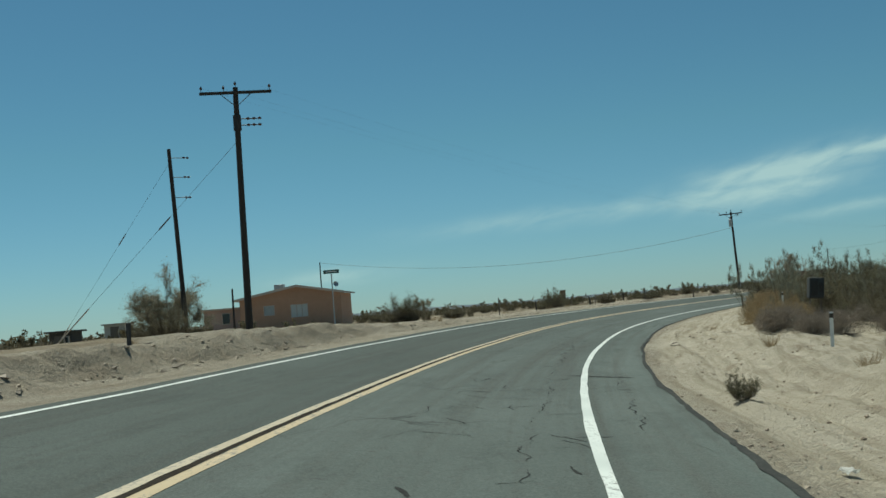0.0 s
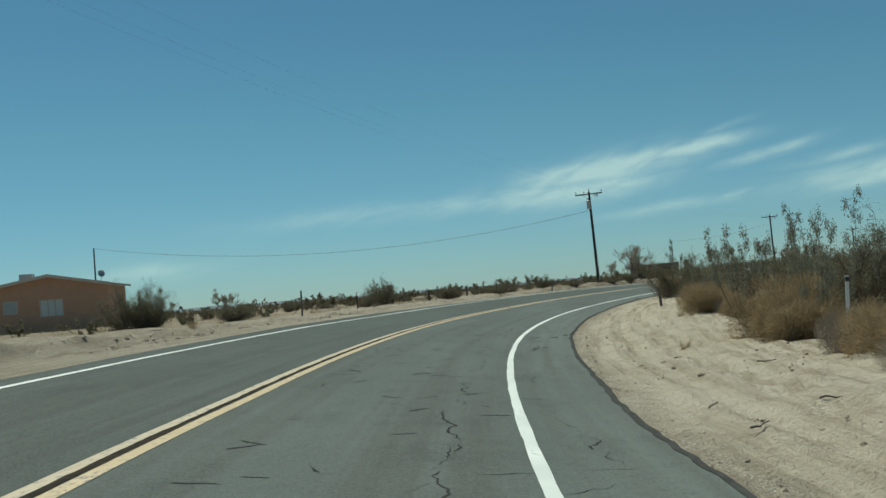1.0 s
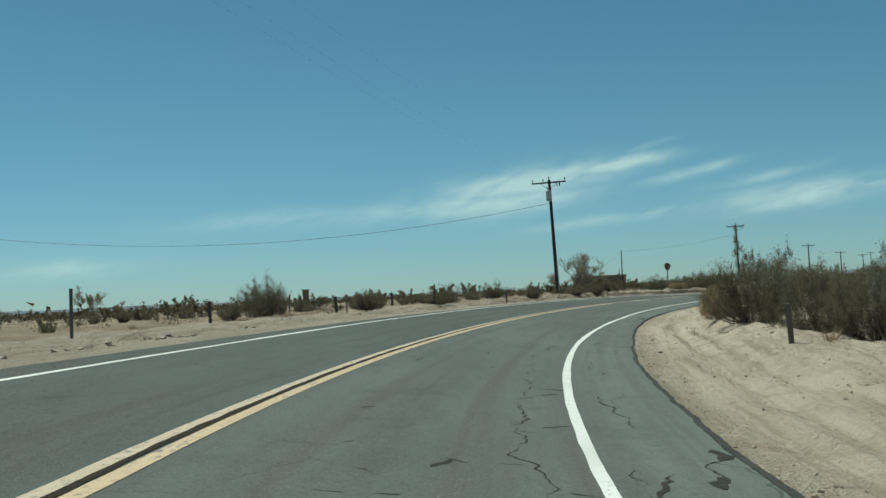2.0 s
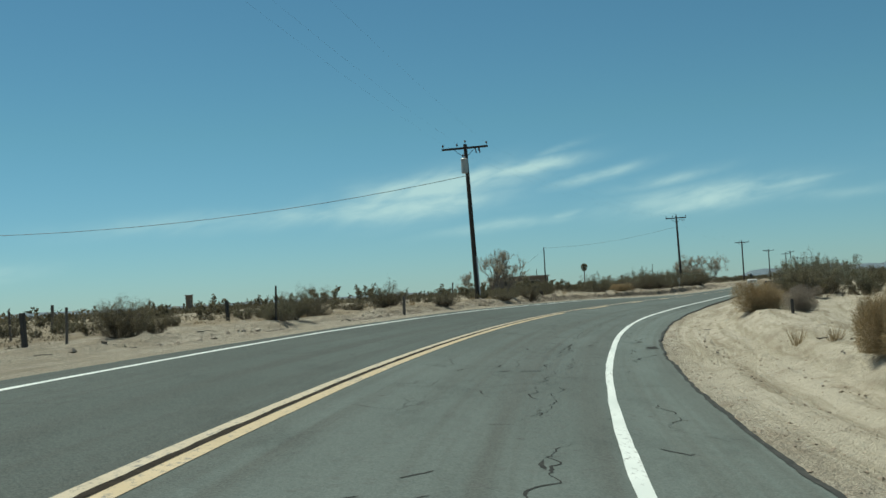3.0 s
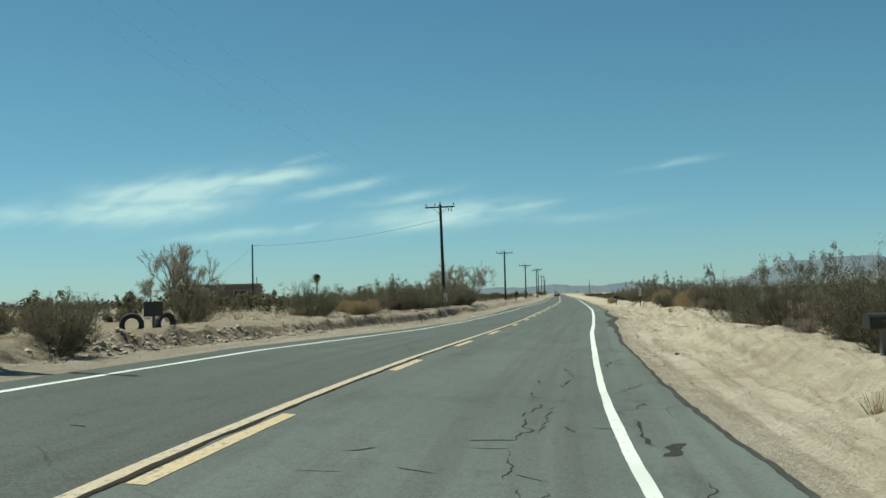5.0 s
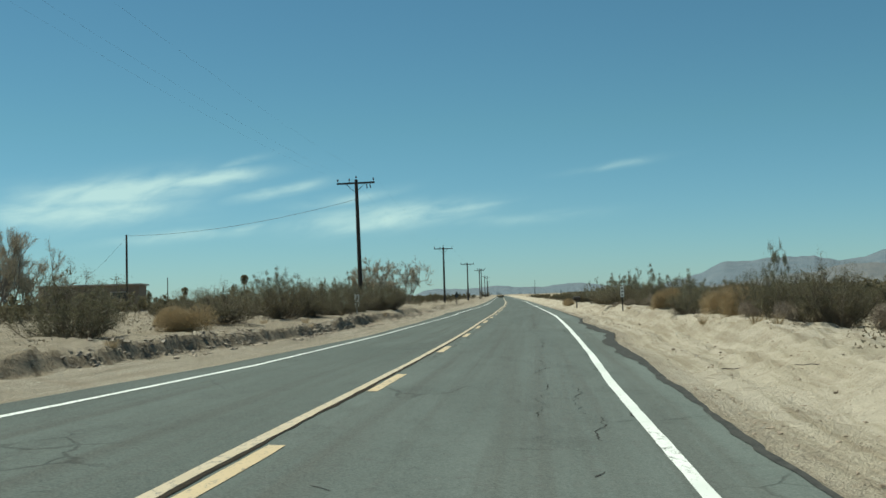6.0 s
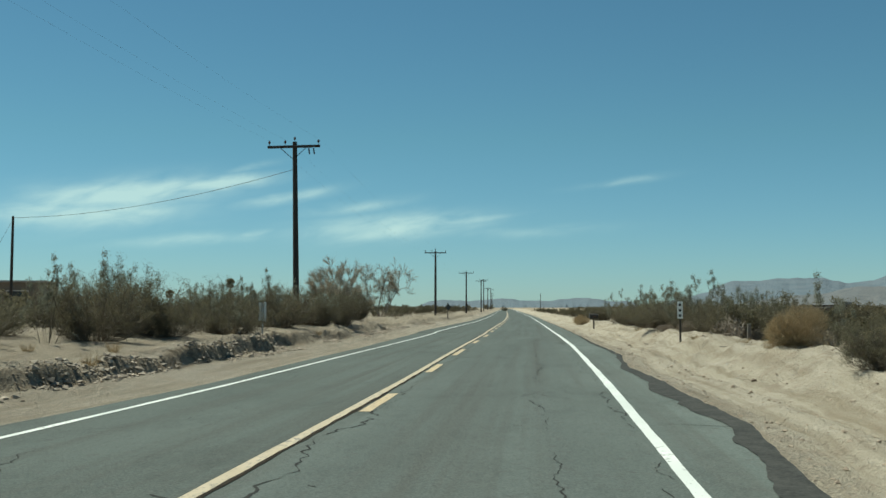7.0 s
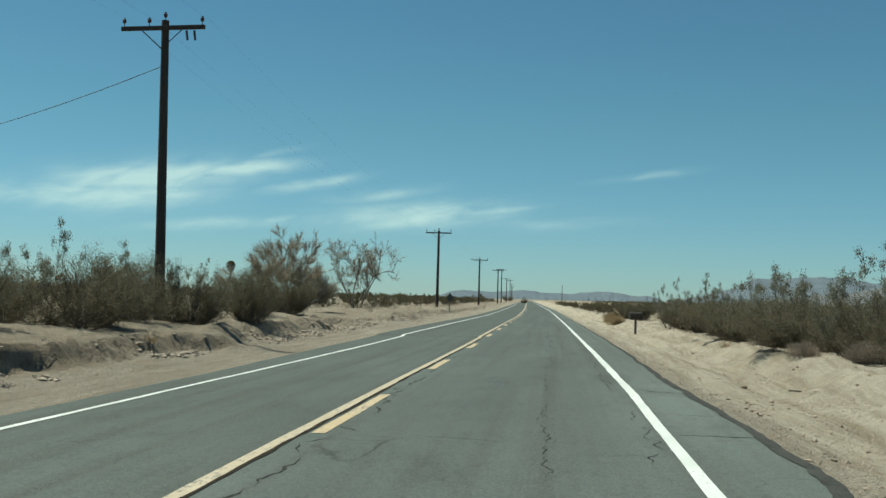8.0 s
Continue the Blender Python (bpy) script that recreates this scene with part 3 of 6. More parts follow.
def strip(name, s, lat0, lat1, lift, mat, thick=0.0, cols=1):
    """A band along the road between two distances across it, with metres along and across as its UV map."""
    s = np.asarray(s, float)
    lat0, lat1 = np.broadcast_to(lat0, s.shape), np.broadcast_to(lat1, s.shape)
    f = np.linspace(0, 1, cols + 1)
    lat = lat0[:, None] * (1 - f) + lat1[:, None] * f
    ss = np.repeat(s[:, None], cols + 1, 1)
    x, y = plan(ss, lat)
    z = road_z(ss, lat) + lift
    n, m = lat.shape
    verts = np.stack([x, y, z], -1).reshape(-1, 3)
    uv = np.stack([ss, lat], -1).reshape(-1, 2)
    idx = np.arange(n * m).reshape(n, m)
    quads = np.stack([idx[:-1, :-1], idx[1:, :-1], idx[1:, 1:], idx[:-1, 1:]], -1).reshape(-1, 4)
    if thick:
        low = verts.copy()
        low[:, 2] -= thick
        k = len(verts)
        verts, uv = np.concatenate([verts, low]), np.concatenate([uv, uv])
        a, b = idx[:, 0], idx[:, -1]
        quads = np.concatenate([quads, np.stack([a[:-1], a[:-1] + k, a[1:] + k, a[1:]], -1), np.stack([b[1:], b[1:] + k, b[:-1] + k, b[:-1]], -1)])
    me = fast_mesh(name, verts, quads, mat, False)
    lay = me.uv_layers.new(name="road")
    loop = np.empty(len(me.loops), np.int32)
    me.loops.foreach_get("vertex_index", loop)
    lay.data.foreach_set("uv", uv[loop].astype(np.float32).ravel())
    return me


def build_road():
    s = np.concatenate([np.arange(-1450.0, -60.0, 10.0), np.arange(-60.0, 232.0, 0.3), np.arange(232.0, 298.0, 2.0)])
    road = tagged(new("road", strip("road", s, edge_left(s), edge_right(s), 0.0, ASPHALT, 0.12, 12)), "worn grey asphalt two-lane road with a cracked broken edge", "road", kind="structure")
    wob = lambda q, k: 0.02 * layered(q / 6.0, k, 61, 3) + 0.014 * layered(q / 0.9, k, 63, 3)  # noqa: E731
    s2 = np.concatenate([np.arange(-1000.0, -60.0, 10.0), np.arange(-60.0, 290.0, 0.4)])
    mid_r = np.interp(s2, (5, 24, 33, 43, 65, 95, 106, 122, 142, 180), (3.662, 3.798, 3.775, 3.704, 3.520, 3.800, 3.792, 3.841, 3.655, 3.635))
    part("edge_line", strip("edge_line", s2, mid_r - 0.064 + wob(s2, 1.1), mid_r + 0.064 + wob(s2, 2.2), 0.005, WHITE_PAINT), None, road, "white painted edge line")
    left = np.interp(s2, (0, 10, 22, 40, 60, 90, 120, 150, 185, 205), (-2.948, -3.024, -3.273, -3.443, -3.143, -3.420, -3.606, -3.263, -3.483, -3.624))
    part("edge_line", strip("edge_line", s2, left - 0.055 + wob(s2, 3.1), left + 0.055 + wob(s2, 4.2), 0.005, WHITE_PAINT), None, road, "white painted edge line")
    part("centre_line", strip("centre_line", s2, -0.14 + wob(s2, 5.1) * 0.6, 0.006 + wob(s2, 6.1) * 0.5, 0.005, FADED_YELLOW), None, road, "solid yellow centre line")
    s3 = np.arange(DASH_START, 290.0, 0.4)
    part("centre_line", strip("centre_line", s3, 0.084 + wob(s3, 7.1) * 0.5, 0.232 + wob(s3, 8.1) * 0.5, 0.005, YELLOW_PAINT), None, road, "solid yellow centre line")
    s4 = np.arange(-60.0, 290.0, 0.12)
    gap = np.interp(s4, (92, 102), (0.04, 0.066))
    part("seal_strip", strip("seal_strip", s4, -0.012 + 0.02 * layered(s4 / 0.6, 4.0, 68, 3), gap + 0.035 * layered(s4 / 0.9, 1.0, 65, 4), 0.007, SEAL), None, road, "black strip between the yellow lines")
    ends = [(90.6, 4.4), (80.9, 3.0), (71.9, 3.3), (63.2, 3.3), (53.0, 3.0), (43.2, 3.1), (34.0, 3.3), (24.5, 4.6), (15.2, 3.4)]
    ends += [(15.2 - DASH_PERIOD * k, DASH_LONG) for k in range(1, 46)]
    for q, long in ends:
        s5 = np.linspace(q, q + long, 8)
        part("dash", strip("dash", s5, 0.09 + 0.012 * layered(s5 / 0.5, 2.0, 66, 2), 0.245 + 0.012 * layered(s5 / 0.5, 3.0, 66, 2), 0.005, YELLOW_PAINT), None, road)
    # dark broken rim of the pavement; where thin it also paints the step's shadow
    s6 = np.arange(-60.0, 228.0, 0.1)
    wide = np.clip(np.interp(s6, (10, 20, 30, 36, 43, 48, 54, 60, 66, 75, 120, 160, 210), (0.04, 0.07, 0.12, 0.12, 0.34, 0.42, 0.3, 0.2, 0.13, 0.06, 0.04, 0.07, 0.08)) * (0.9 + 0.7 * layered(s6 / 3.1, 4.0, 67, 3) + 0.12 * layered(s6 / 0.5, 5.0, 69, 2)), 0.006, 0.5)
    part("broken_edge", strip("broken_edge", s6, edge_right(s6) - wide, edge_right(s6) + 0.03, 0.008, TAR), None, road, "dark crumbling pavement edge")
    return road


DASH_START, DASH_LONG, DASH_PERIOD = 100.6, 3.2, 9.4
build_ground()
road = build_road()


def crack(s0, l0, s1, l1, wide, seed, gaps=0.0):
    """An irregular crack in the asphalt between two places."""
    n = max(int(math.hypot(s1 - s0, l1 - l0) / 0.07), 8)
    f = np.linspace(0, 1, n)
    ds, dl = s1 - s0, l1 - l0
    k = math.hypot(ds, dl)
    side = (0.08 * min(k, 3.0) * layered(f * k / 1.1, seed * 1.7, seed, 3) + 0.09 * min(k, 1.5) * layered(f * k / 0.28, seed * 2.3, seed + 9, 4)) * np.sin(np.clip(f * np.pi, 0, np.pi)) ** 0.3
    s, lat = s0 + ds * f - dl / k * side, l0 + dl * f + ds / k * side
    w = 0.72 * wide * np.clip(0.7 + 1.5 * layered(f * k / 0.45, seed * 0.9, seed + 3, 3) - gaps, 0.06, 2.0) * np.minimum(1, 6 * np.minimum(f, 1 - f) + 0.1)
    off_s, off_l = -dl / k * w / 2, ds / k * w / 2
    a, b = (s + off_s, lat + off_l), (s - off_s, lat - off_l)
    v = []
    for q, m in ((a), (b)):
        x, y = plan(q, m)
        v.append(np.stack([x, y, road_z(q, m) + 0.0035], -1))
    v = np.concatenate(v)
    i = np.arange(n - 1)
    quads = np.stack([i, i + 1, i + 1 + n, i + n], -1)
    part("crack", fast_mesh("crack", v, quads, CRACK), None, road)


rc = random.Random(5)
q = 222.0
while q > 66:                          # wheel-path crack in the near lane
    long = rc.uniform(2.5, 7.0)
    crack(q, 2.95 + rc.uniform(-0.15, 0.2), q - long, 2.98 + rc.uniform(-0.15, 0.2), rc.uniform(0.022, 0.045), rc.randrange(999), rc.uniform(0, 0.5))
    q -= long + rc.uniform(-1.0, 2.5)
q = 70.0
while q > -30:                         # seam down the straight
    long = rc.uniform(4, 9)
    crack(q, 2.52 + rc.uniform(-0.05, 0.05), q - long, 2.52 + rc.uniform(-0.05, 0.05), rc.uniform(0.015, 0.03), rc.randrange(999), 0.2)
    crack(q, 3.52 + rc.uniform(-0.05, 0.05), q - long, 3.55 + rc.uniform(-0.06, 0.05), rc.uniform(0.015, 0.03), rc.randrange(999), 0.3)
    q -= long + rc.uniform(0, 2.5)
for _ in range(55):                    # short cross cracks
    s0, l0 = rc.uniform(0, 222), rc.uniform(0.4, 4.2)
    turn_, long = rc.gauss(0, 0.35), rc.uniform(0.4, 2.2)
    crack(s0, l0, s0 + long * math.sin(turn_), min(l0 + long * math.cos(turn_), 4.5), rc.uniform(0.008, 0.02), rc.randrange(999), rc.uniform(0, 0.5))
for _ in range(110):                   # broken bits between the wheel paths
    s0, l0 = rc.uniform(90, 222), rc.uniform(0.6, 4.4)
    a = rc.uniform(0, math.pi)
    crack(s0, l0, s0 + 0.5 * math.cos(a), l0 + 0.4 * math.sin(a), rc.uniform(0.03, 0.07), rc.randrange(999))
for _ in range(24):                    # far lane
    s0, l0 = rc.uniform(10, 222), rc.uniform(-3.0, -0.5)
    a = rc.gauss(0, 0.5)
    crack(s0, l0, s0 + 2.2 * math.cos(a), l0 + 1.2 * math.sin(a), rc.uniform(0.012, 0.03), rc.randrange(999), 0.4)
q = 205.0
while q > 80:                          # beside the white line on the shoulder
    long = rc.uniform(2, 5)
    crack(q, 4.15 + rc.uniform(-0.2, 0.2), q - long, 4.2 + rc.uniform(-0.25, 0.2), rc.uniform(0.02, 0.045), rc.randrange(999), rc.uniform(0, 0.4))
    q -= long + rc.uniform(1, 7)
crack(195.7, 3.25, 196.1, 4.6, 0.2, 7, -0.3)
crack(60.0, 0.30, 40.0, 0.30, 0.05, 17, 0.35)
crack(40.0, 0.31, 12.0, 0.30, 0.05, 19, 0.45)

# tar patches and torn bits on the shoulder of the pavement
for s0, l0, s1, l1, w in ((92.0, 4.08, 91.0, 4.4, 0.3), (89.2, 3.98, 91.4, 4.1, 0.09), (97.5, 4.3, 94.0, 4.1, 0.05), (122.3, 4.6, 120.6, 4.75, 0.34), (119.5, 4.35, 117.0, 4.6, 0.08), (126.0, 4.3, 123.5, 4.75, 0.06),
                          (162.5, 4.55, 160.2, 4.85, 0.3), (165.5, 4.0, 163.6, 4.3, 0.08), (163.2, 3.95, 161.8, 4.25, 0.07), (168.0, 4.1, 166.8, 4.5, 0.09), (86.0, 3.9, 84.0, 4.4, 0.05), (80.5, 3.8, 78.0, 4.2, 0.05)):
    crack(s0, l0, s1, l1, w, int(s0 * 7) % 900, 0.1)
for _ in range(30):                    # cross cracks out to the right edge
    s0 = rc.uniform(20, 215)
    crack(s0, 3.9, s0 + rc.gauss(0, 0.25), 4.7, rc.uniform(0.015, 0.035), rc.randrange(999), rc.uniform(0, 0.4))
for _ in range(70):                    # dark chips knocked out of the surface
    s0, l0 = rc.uniform(30, 220), rc.uniform(-3.2, 4.2)
    crack(s0, l0, s0 + rc.gauss(0, 0.12), l0 + rc.choice((-1, 1)) * rc.uniform(0.08, 0.2), rc.uniform(0.02, 0.05), rc.randrange(999))

for _ in range(26):                    # a patch of net-like cracking early in the bend
    s0, l0 = rc.uniform(196, 206), rc.uniform(1.4, 3.3)
    a = rc.uniform(0, math.pi)
    crack(s0, l0, s0 + 0.9 * math.cos(a), l0 + 0.7 * math.sin(a), rc.uniform(0.02, 0.045), rc.randrange(999), 0.1)

q = 136.0
while q > 84:                          # heavy broken wheel-path crack through the end of the bend
    long = rc.uniform(0.8, 2.2)
    crack(q, 2.72 + rc.uniform(-0.12, 0.12), q - long, 2.74 + rc.uniform(-0.12, 0.12), rc.uniform(0.02, 0.05), rc.randrange(999), rc.uniform(0, 0.4))
    if rc.random() < 0.6:
        crack(q, 2.7, q - rc.uniform(-0.3, 0.3), 2.7 + rc.choice((-1, 1)) * rc.uniform(0.2, 0.6), rc.uniform(0.025, 0.05), rc.randrange(999), 0.1)
    q -= long + rc.uniform(0.0, 0.8)
for _ in range(44):                    # short dark breaks across the near lane
    s0, l0 = rc.uniform(158, 186), rc.uniform(0.6, 3.4)
    crack(s0, l0, s0 - rc.uniform(-0.15, 0.5), l0 + rc.uniform(0.12, 0.4), rc.uniform(0.025, 0.055), rc.randrange(999), 0.0)


# ---- utility poles and lines ----
def insulator():
    return lathe([(0.012, 0.0), (0.012, 0.09), (0.035, 0.10), (0.055, 0.13), (0.05, 0.155), (0.062, 0.17), (0.055, 0.2), (0.035, 0.215), (0.03, 0.24), (0.0301, 0.25)], 10)


def pole_base(x, y, tall, r, lean_x, lean_y, label, name="utility_pole", group="poles beside the road"):
    p = thing(name, pose(x, y, ground_at(x, y) - 0.05), label, "utility pole", group)
    part("pole", rod((0, 0, -0.6), (lean_x, lean_y, tall), r, r * 0.68, 12), POLE_WOOD, p)
    return p


def crossarm(p, z, turn, half=1.3, at=(0, 0), pins=(-1.22, -0.42, 1.22)):
    m = Matrix.Translation((at[0], at[1], 0)) @ pose(0, 0, 0, 0, 0, turn)
    arm = part("crossarm", moved(box((-half, -0.2, z - 0.06), (half, -0.09, z + 0.06), 0.012), m), POLE_WOOD, p)
    for sgn in (-1, 1):
        part("brace", moved(rod((0, -0.2, z - 0.62), (sgn * 0.68, -0.2, z - 0.03), 0.016, sides=6), m), DARK_STEEL, p)
    for u in pins:
        ins = moved(insulator(), m @ Matrix.Translation((u, -0.145, z + 0.06)))
        part("insulator", ins, CERAMIC, p)
    return arm


def main_pole(x, y, top, turn, lean=(0, 0), label="tall dark creosoted wooden utility pole with one crossarm", half=1.3):
    """A line pole whose head stands at the height top."""
    tall = top - ground_at(x, y) + 0.05
    p = pole_base(x, y, tall, 0.16, lean[0], lean[1], label)
    crossarm(p, tall - 0.25, turn, half, lean, (-half + 0.08, -0.33 * half, half - 0.08))
    part("insulator", moved(insulator(), Matrix.Translation((lean[0], lean[1], tall))), CERAMIC, p)
    return p


def sagging(name, a, b, sag, r, label, group="wires"):
    """A wire hung between two places."""
    pts = [(a[0] + (b[0] - a[0]) * f, a[1] + (b[1] - a[1]) * f, a[2] + (b[2] - a[2]) * f - 4 * sag * f * (1 - f)) for f in np.linspace(0, 1, 26)]
    pts = np.array(pts)
    v, faces = tube(pts, np.full(len(pts), r), 4)
    ob = new(name, fast_mesh(name, v, faces, CABLE, True))
    return tagged(ob, label, "wire", group)


def tube(pts, radii, sides=3):
    """Rings along a path, as quads."""
    pts = np.asarray(pts, float)
    d = np.gradient(pts, axis=0)
    d /= np.linalg.norm(d, axis=1, keepdims=True) + 1e-9
    ref = np.where(np.abs(d[:, 2:3]) > 0.9, [[1.0, 0, 0]], [[0, 0, 1.0]])
    a = np.cross(d, ref)
    a /= np.linalg.norm(a, axis=1, keepdims=True) + 1e-9
    b = np.cross(d, a)
    th = np.arange(sides) * 2 * np.pi / sides
    ring = a[:, None] * np.cos(th)[None, :, None] + b[:, None] * np.sin(th)[None, :, None]
    v = (pts[:, None] + ring * np.asarray(radii)[:, None, None]).reshape(-1, 3)
    n = len(pts)
    i = np.arange(n * sides).reshape(n, sides)
    j = np.roll(i, -1, 1)
    f = np.stack([i[:-1], j[:-1], j[1:], i[1:]], -1).reshape(-1, 4)
    return v, f


POLE_A, TOP_A = (8.85, -136.6), 11.4
POLE_B, TOP_B = (-9.45, -45.5), 10.2
POLE_C, TOP_C = (-8.87, 29.8), 9.4
POLE_D, TOP_D = (-8.7, 107.6), 8.25
POLE_E, TOP_E = (-8.4, 170.3), 7.8
POLE_F, TOP_F = (-8.8, 246.0), 8.2
pole_b = main_pole(*POLE_B, TOP_B, 5, (-0.38, 0.3), "dark creosoted wooden utility pole carrying a grey transformer", 1.42)
pole_c = main_pole(*POLE_C, TOP_C, -6, (-0.15, 0.0))
main_pole(*POLE_D, TOP_D, 3)
main_pole(*POLE_E, TOP_E, 2)
main_pole(*POLE_F, TOP_F, 2)
for px_, py_, tp_ in ((-10.2, 300.0, 9.8), (-11.7, 380.0, 8.7), (-13.1, 460.0, 9.5), (-16.0, 570.0, 9.4), (-19.0, 680.0, 9.4)):
    main_pole(px_, py_, tp_, 2)
pole_a = main_pole(*POLE_A, TOP_A, 49, (0.08, 0.08), "tall dark utility pole with crossarm and side insulators", 1.5)

# ---- mountains ----
def mountains(a0, a1, dist, high, seed, label, mat, foot=0.25):
    """A ridge far off, by its bearings (degrees left of +y) and height."""
    n, m = 420, 22
    az_ = np.radians(np.linspace(a0, a1, n))
    f = np.linspace(0, 1, m)
    span = np.linspace(0, 1, n)
    ridge = high * (0.68 + 0.3 * layered(span * 7, 0.5, seed, 3) + 0.09 * layered(span * 24, 2.5, seed + 2, 4)) * rise(span, 0, foot) * (1 - rise(span, 0.9, 1))
    spur = layered(span[:, None] * 26 + 0.8 * f[None], f[None] * 1.5, seed + 9, 4)
    z = ridge[:, None] * f[None] ** 0.85 * (1 + 0.35 * spur * np.sin(f * np.pi)[None])
    d = dist - 900 * (1 - f)[None] + 260 * spur * (1 - f)[None] ** 0.5
    x, y = -np.sin(az_)[:, None] * d, np.cos(az_)[:, None] * d
    v = np.stack([x, y, z], -1).reshape(-1, 3)
    i = np.arange(n * m).reshape(n, m)
    q = np.stack([i[:-1, :-1], i[1:, :-1], i[1:, 1:], i[:-1, 1:]], -1).reshape(-1, 4)
    ob = new("mountain_ridge", fast_mesh("mountain_ridge", v, q, mat, True))
    return tagged(ob, label, "mountains", kind="structure")


# no haze in the air: its bluish tint sits in the rock colour
mountains(-5.6, -44.0, 4600, 185, 3, "hazy blue-grey desert mountains on the horizon", HAZE_ROCK, 0.16)
mountains(-7.4, -44.0, 3300, 80, 21, "lower brown-grey foothills before the mountains", HAZE_FOOTHILL, 0.3)
mountains(6.0, -6.5, 3900, 40, 8, "low pale hills beyond the end of the road", HAZE_ROCK, 0.1)
mountains(60.0, 20.0, 3900, 22, 12, "low pale hills beyond the end of the road", HAZE_ROCK, 0.1)


# ---- desert plants ----
def unit(v):
    return v / (np.linalg.norm(v, axis=-1, keepdims=True) + 1e-9)


def ribbons(rng, paths, w0, w1):
    """Thin tapering blades along paths (n, k, 3)."""
    n, k, _ = paths.shape
    d = unit(np.gradient(paths, axis=1))
    side = unit(np.cross(d, rng.normal(size=(n, 1, 3))))
    w = np.linspace(w0, w1, k)[None, :, None]
    v = np.stack([paths - side * w, paths + side * w], 2).reshape(-1, 3)
    i = np.arange(n * k * 2).reshape(n, k, 2)
    f = np.stack([i[:, :-1, 0], i[:, :-1, 1], i[:, 1:, 1], i[:, 1:, 0]], -1).reshape(-1, 4)
    return v, f


def gather(parts):
    vs, fs, k = [], [], 0
    for v, f in parts:
        vs.append(v)
        fs.append(f + k)
        k += len(v)
    return np.concatenate(vs), np.concatenate(fs)


def slips(rng, centres, long, wide, jitter=0.4):
    """Small three-cornered leaves at the given places, turned every way."""
    n = len(centres)
    a = unit(rng.normal(size=(n, 3)) + np.array([0, 0, 0.3]))
    b = unit(np.cross(a, rng.normal(size=(n, 3))))
    la = long * (1 + jitter * rng.uniform(-1, 1, (n, 1)))
    v = np.stack([centres - a * la - b * wide, centres - a * la + b * wide, centres + a * la], 1).reshape(-1, 3)
    return v, np.arange(3 * n).reshape(n, 3)


def creosote_meshes(seed, stems, leaves, leaf, spread=52, mat=None, low=0.3, tuft=0.035, side=9, fuzz=34, fine=0.0022):
    """A bush of wand-like stems, about 1 m high and 1.2 m wide: fine dead twigs below, leaves in rounded tufts towards the tips."""
    rng = np.random.default_rng(seed)
    wood, tips, tufts, haze = [], [], [], []
    for i in range(stems):
        az_ = rng.uniform(0, 2 * np.pi)
        tilt = np.radians(4 + spread * rng.uniform() ** 0.6)
        long = rng.uniform(0.5, 1.0) * (1.0 if rng.uniform() > 0.12 else 1.22)
        k = np.linspace(0, 1, 6)
        bow = tilt * (1.15 - 0.7 * k)
        dz = np.cumsum(np.cos(bow)) / 6 * long
        dr = np.cumsum(np.sin(bow)) / 6 * long
        wob = np.cumsum(rng.normal(0, 0.014, (6, 3)), 0)
        root = 0.14 * rng.uniform() ** 0.5
        p = np.stack([np.cos(az_) * dr, np.sin(az_) * dr, dz], 1) + wob
        p = np.concatenate([[[0, 0, -0.05]], p]) + [root * np.cos(az_), root * np.sin(az_), 0]
        wood.append(ribbons(rng, p[None], 0.009, 0.0025))

        def along_stem(m, lo, hi):
            at = rng.uniform(lo, hi, m)
            return np.stack([np.interp(at * 6, np.arange(7), p[:, j]) for j in range(3)], 1)

        base = along_stem(side, low + 0.1, 1.0)
        d = unit(0.8 * unit(rng.normal(size=(side, 3))) + np.array([0, 0, 0.55]) + 0.6 * unit(p[-1] - p[0]))
        end = base + d * rng.uniform(0.06, 0.2, (side, 1))
        tips.append(np.stack([base, (base + end) / 2 + rng.normal(0, 0.01, (side, 3)), end], 1))
        tufts.append(np.concatenate([end, end, p[-1:]]))
        if fuzz:
            base = along_stem(fuzz, 0.12, 0.85)
            d = unit(rng.normal(size=(fuzz, 3)) + np.array([0, 0, 0.5]))
            haze.append(np.stack([base, base + d * rng.uniform(0.05, 0.2, (fuzz, 1))], 1) + rng.normal(0, 0.02, (fuzz, 1, 3)))
    tips, tufts = np.concatenate(tips), np.concatenate(tufts)
    spot = tufts[rng.integers(0, len(tufts), leaves)] + rng.normal(0, tuft, (leaves, 3))
    spot[:, 2] = np.maximum(spot[:, 2], 0.02)
    if haze:
        haze = np.concatenate(haze)
        haze[..., 2] = np.maximum(haze[..., 2], 0.0)
        wood.append(ribbons(rng, haze, fine, fine * 0.5))
    wv, wf = gather(wood + [ribbons(rng, tips, 0.004, 0.0015)])
    lv, lf = slips(rng, spot, leaf, leaf * 0.5)
    return fast_mesh("wood", wv, wf, STEM), fast_mesh("foliage", lv, lf, mat or LEAF)


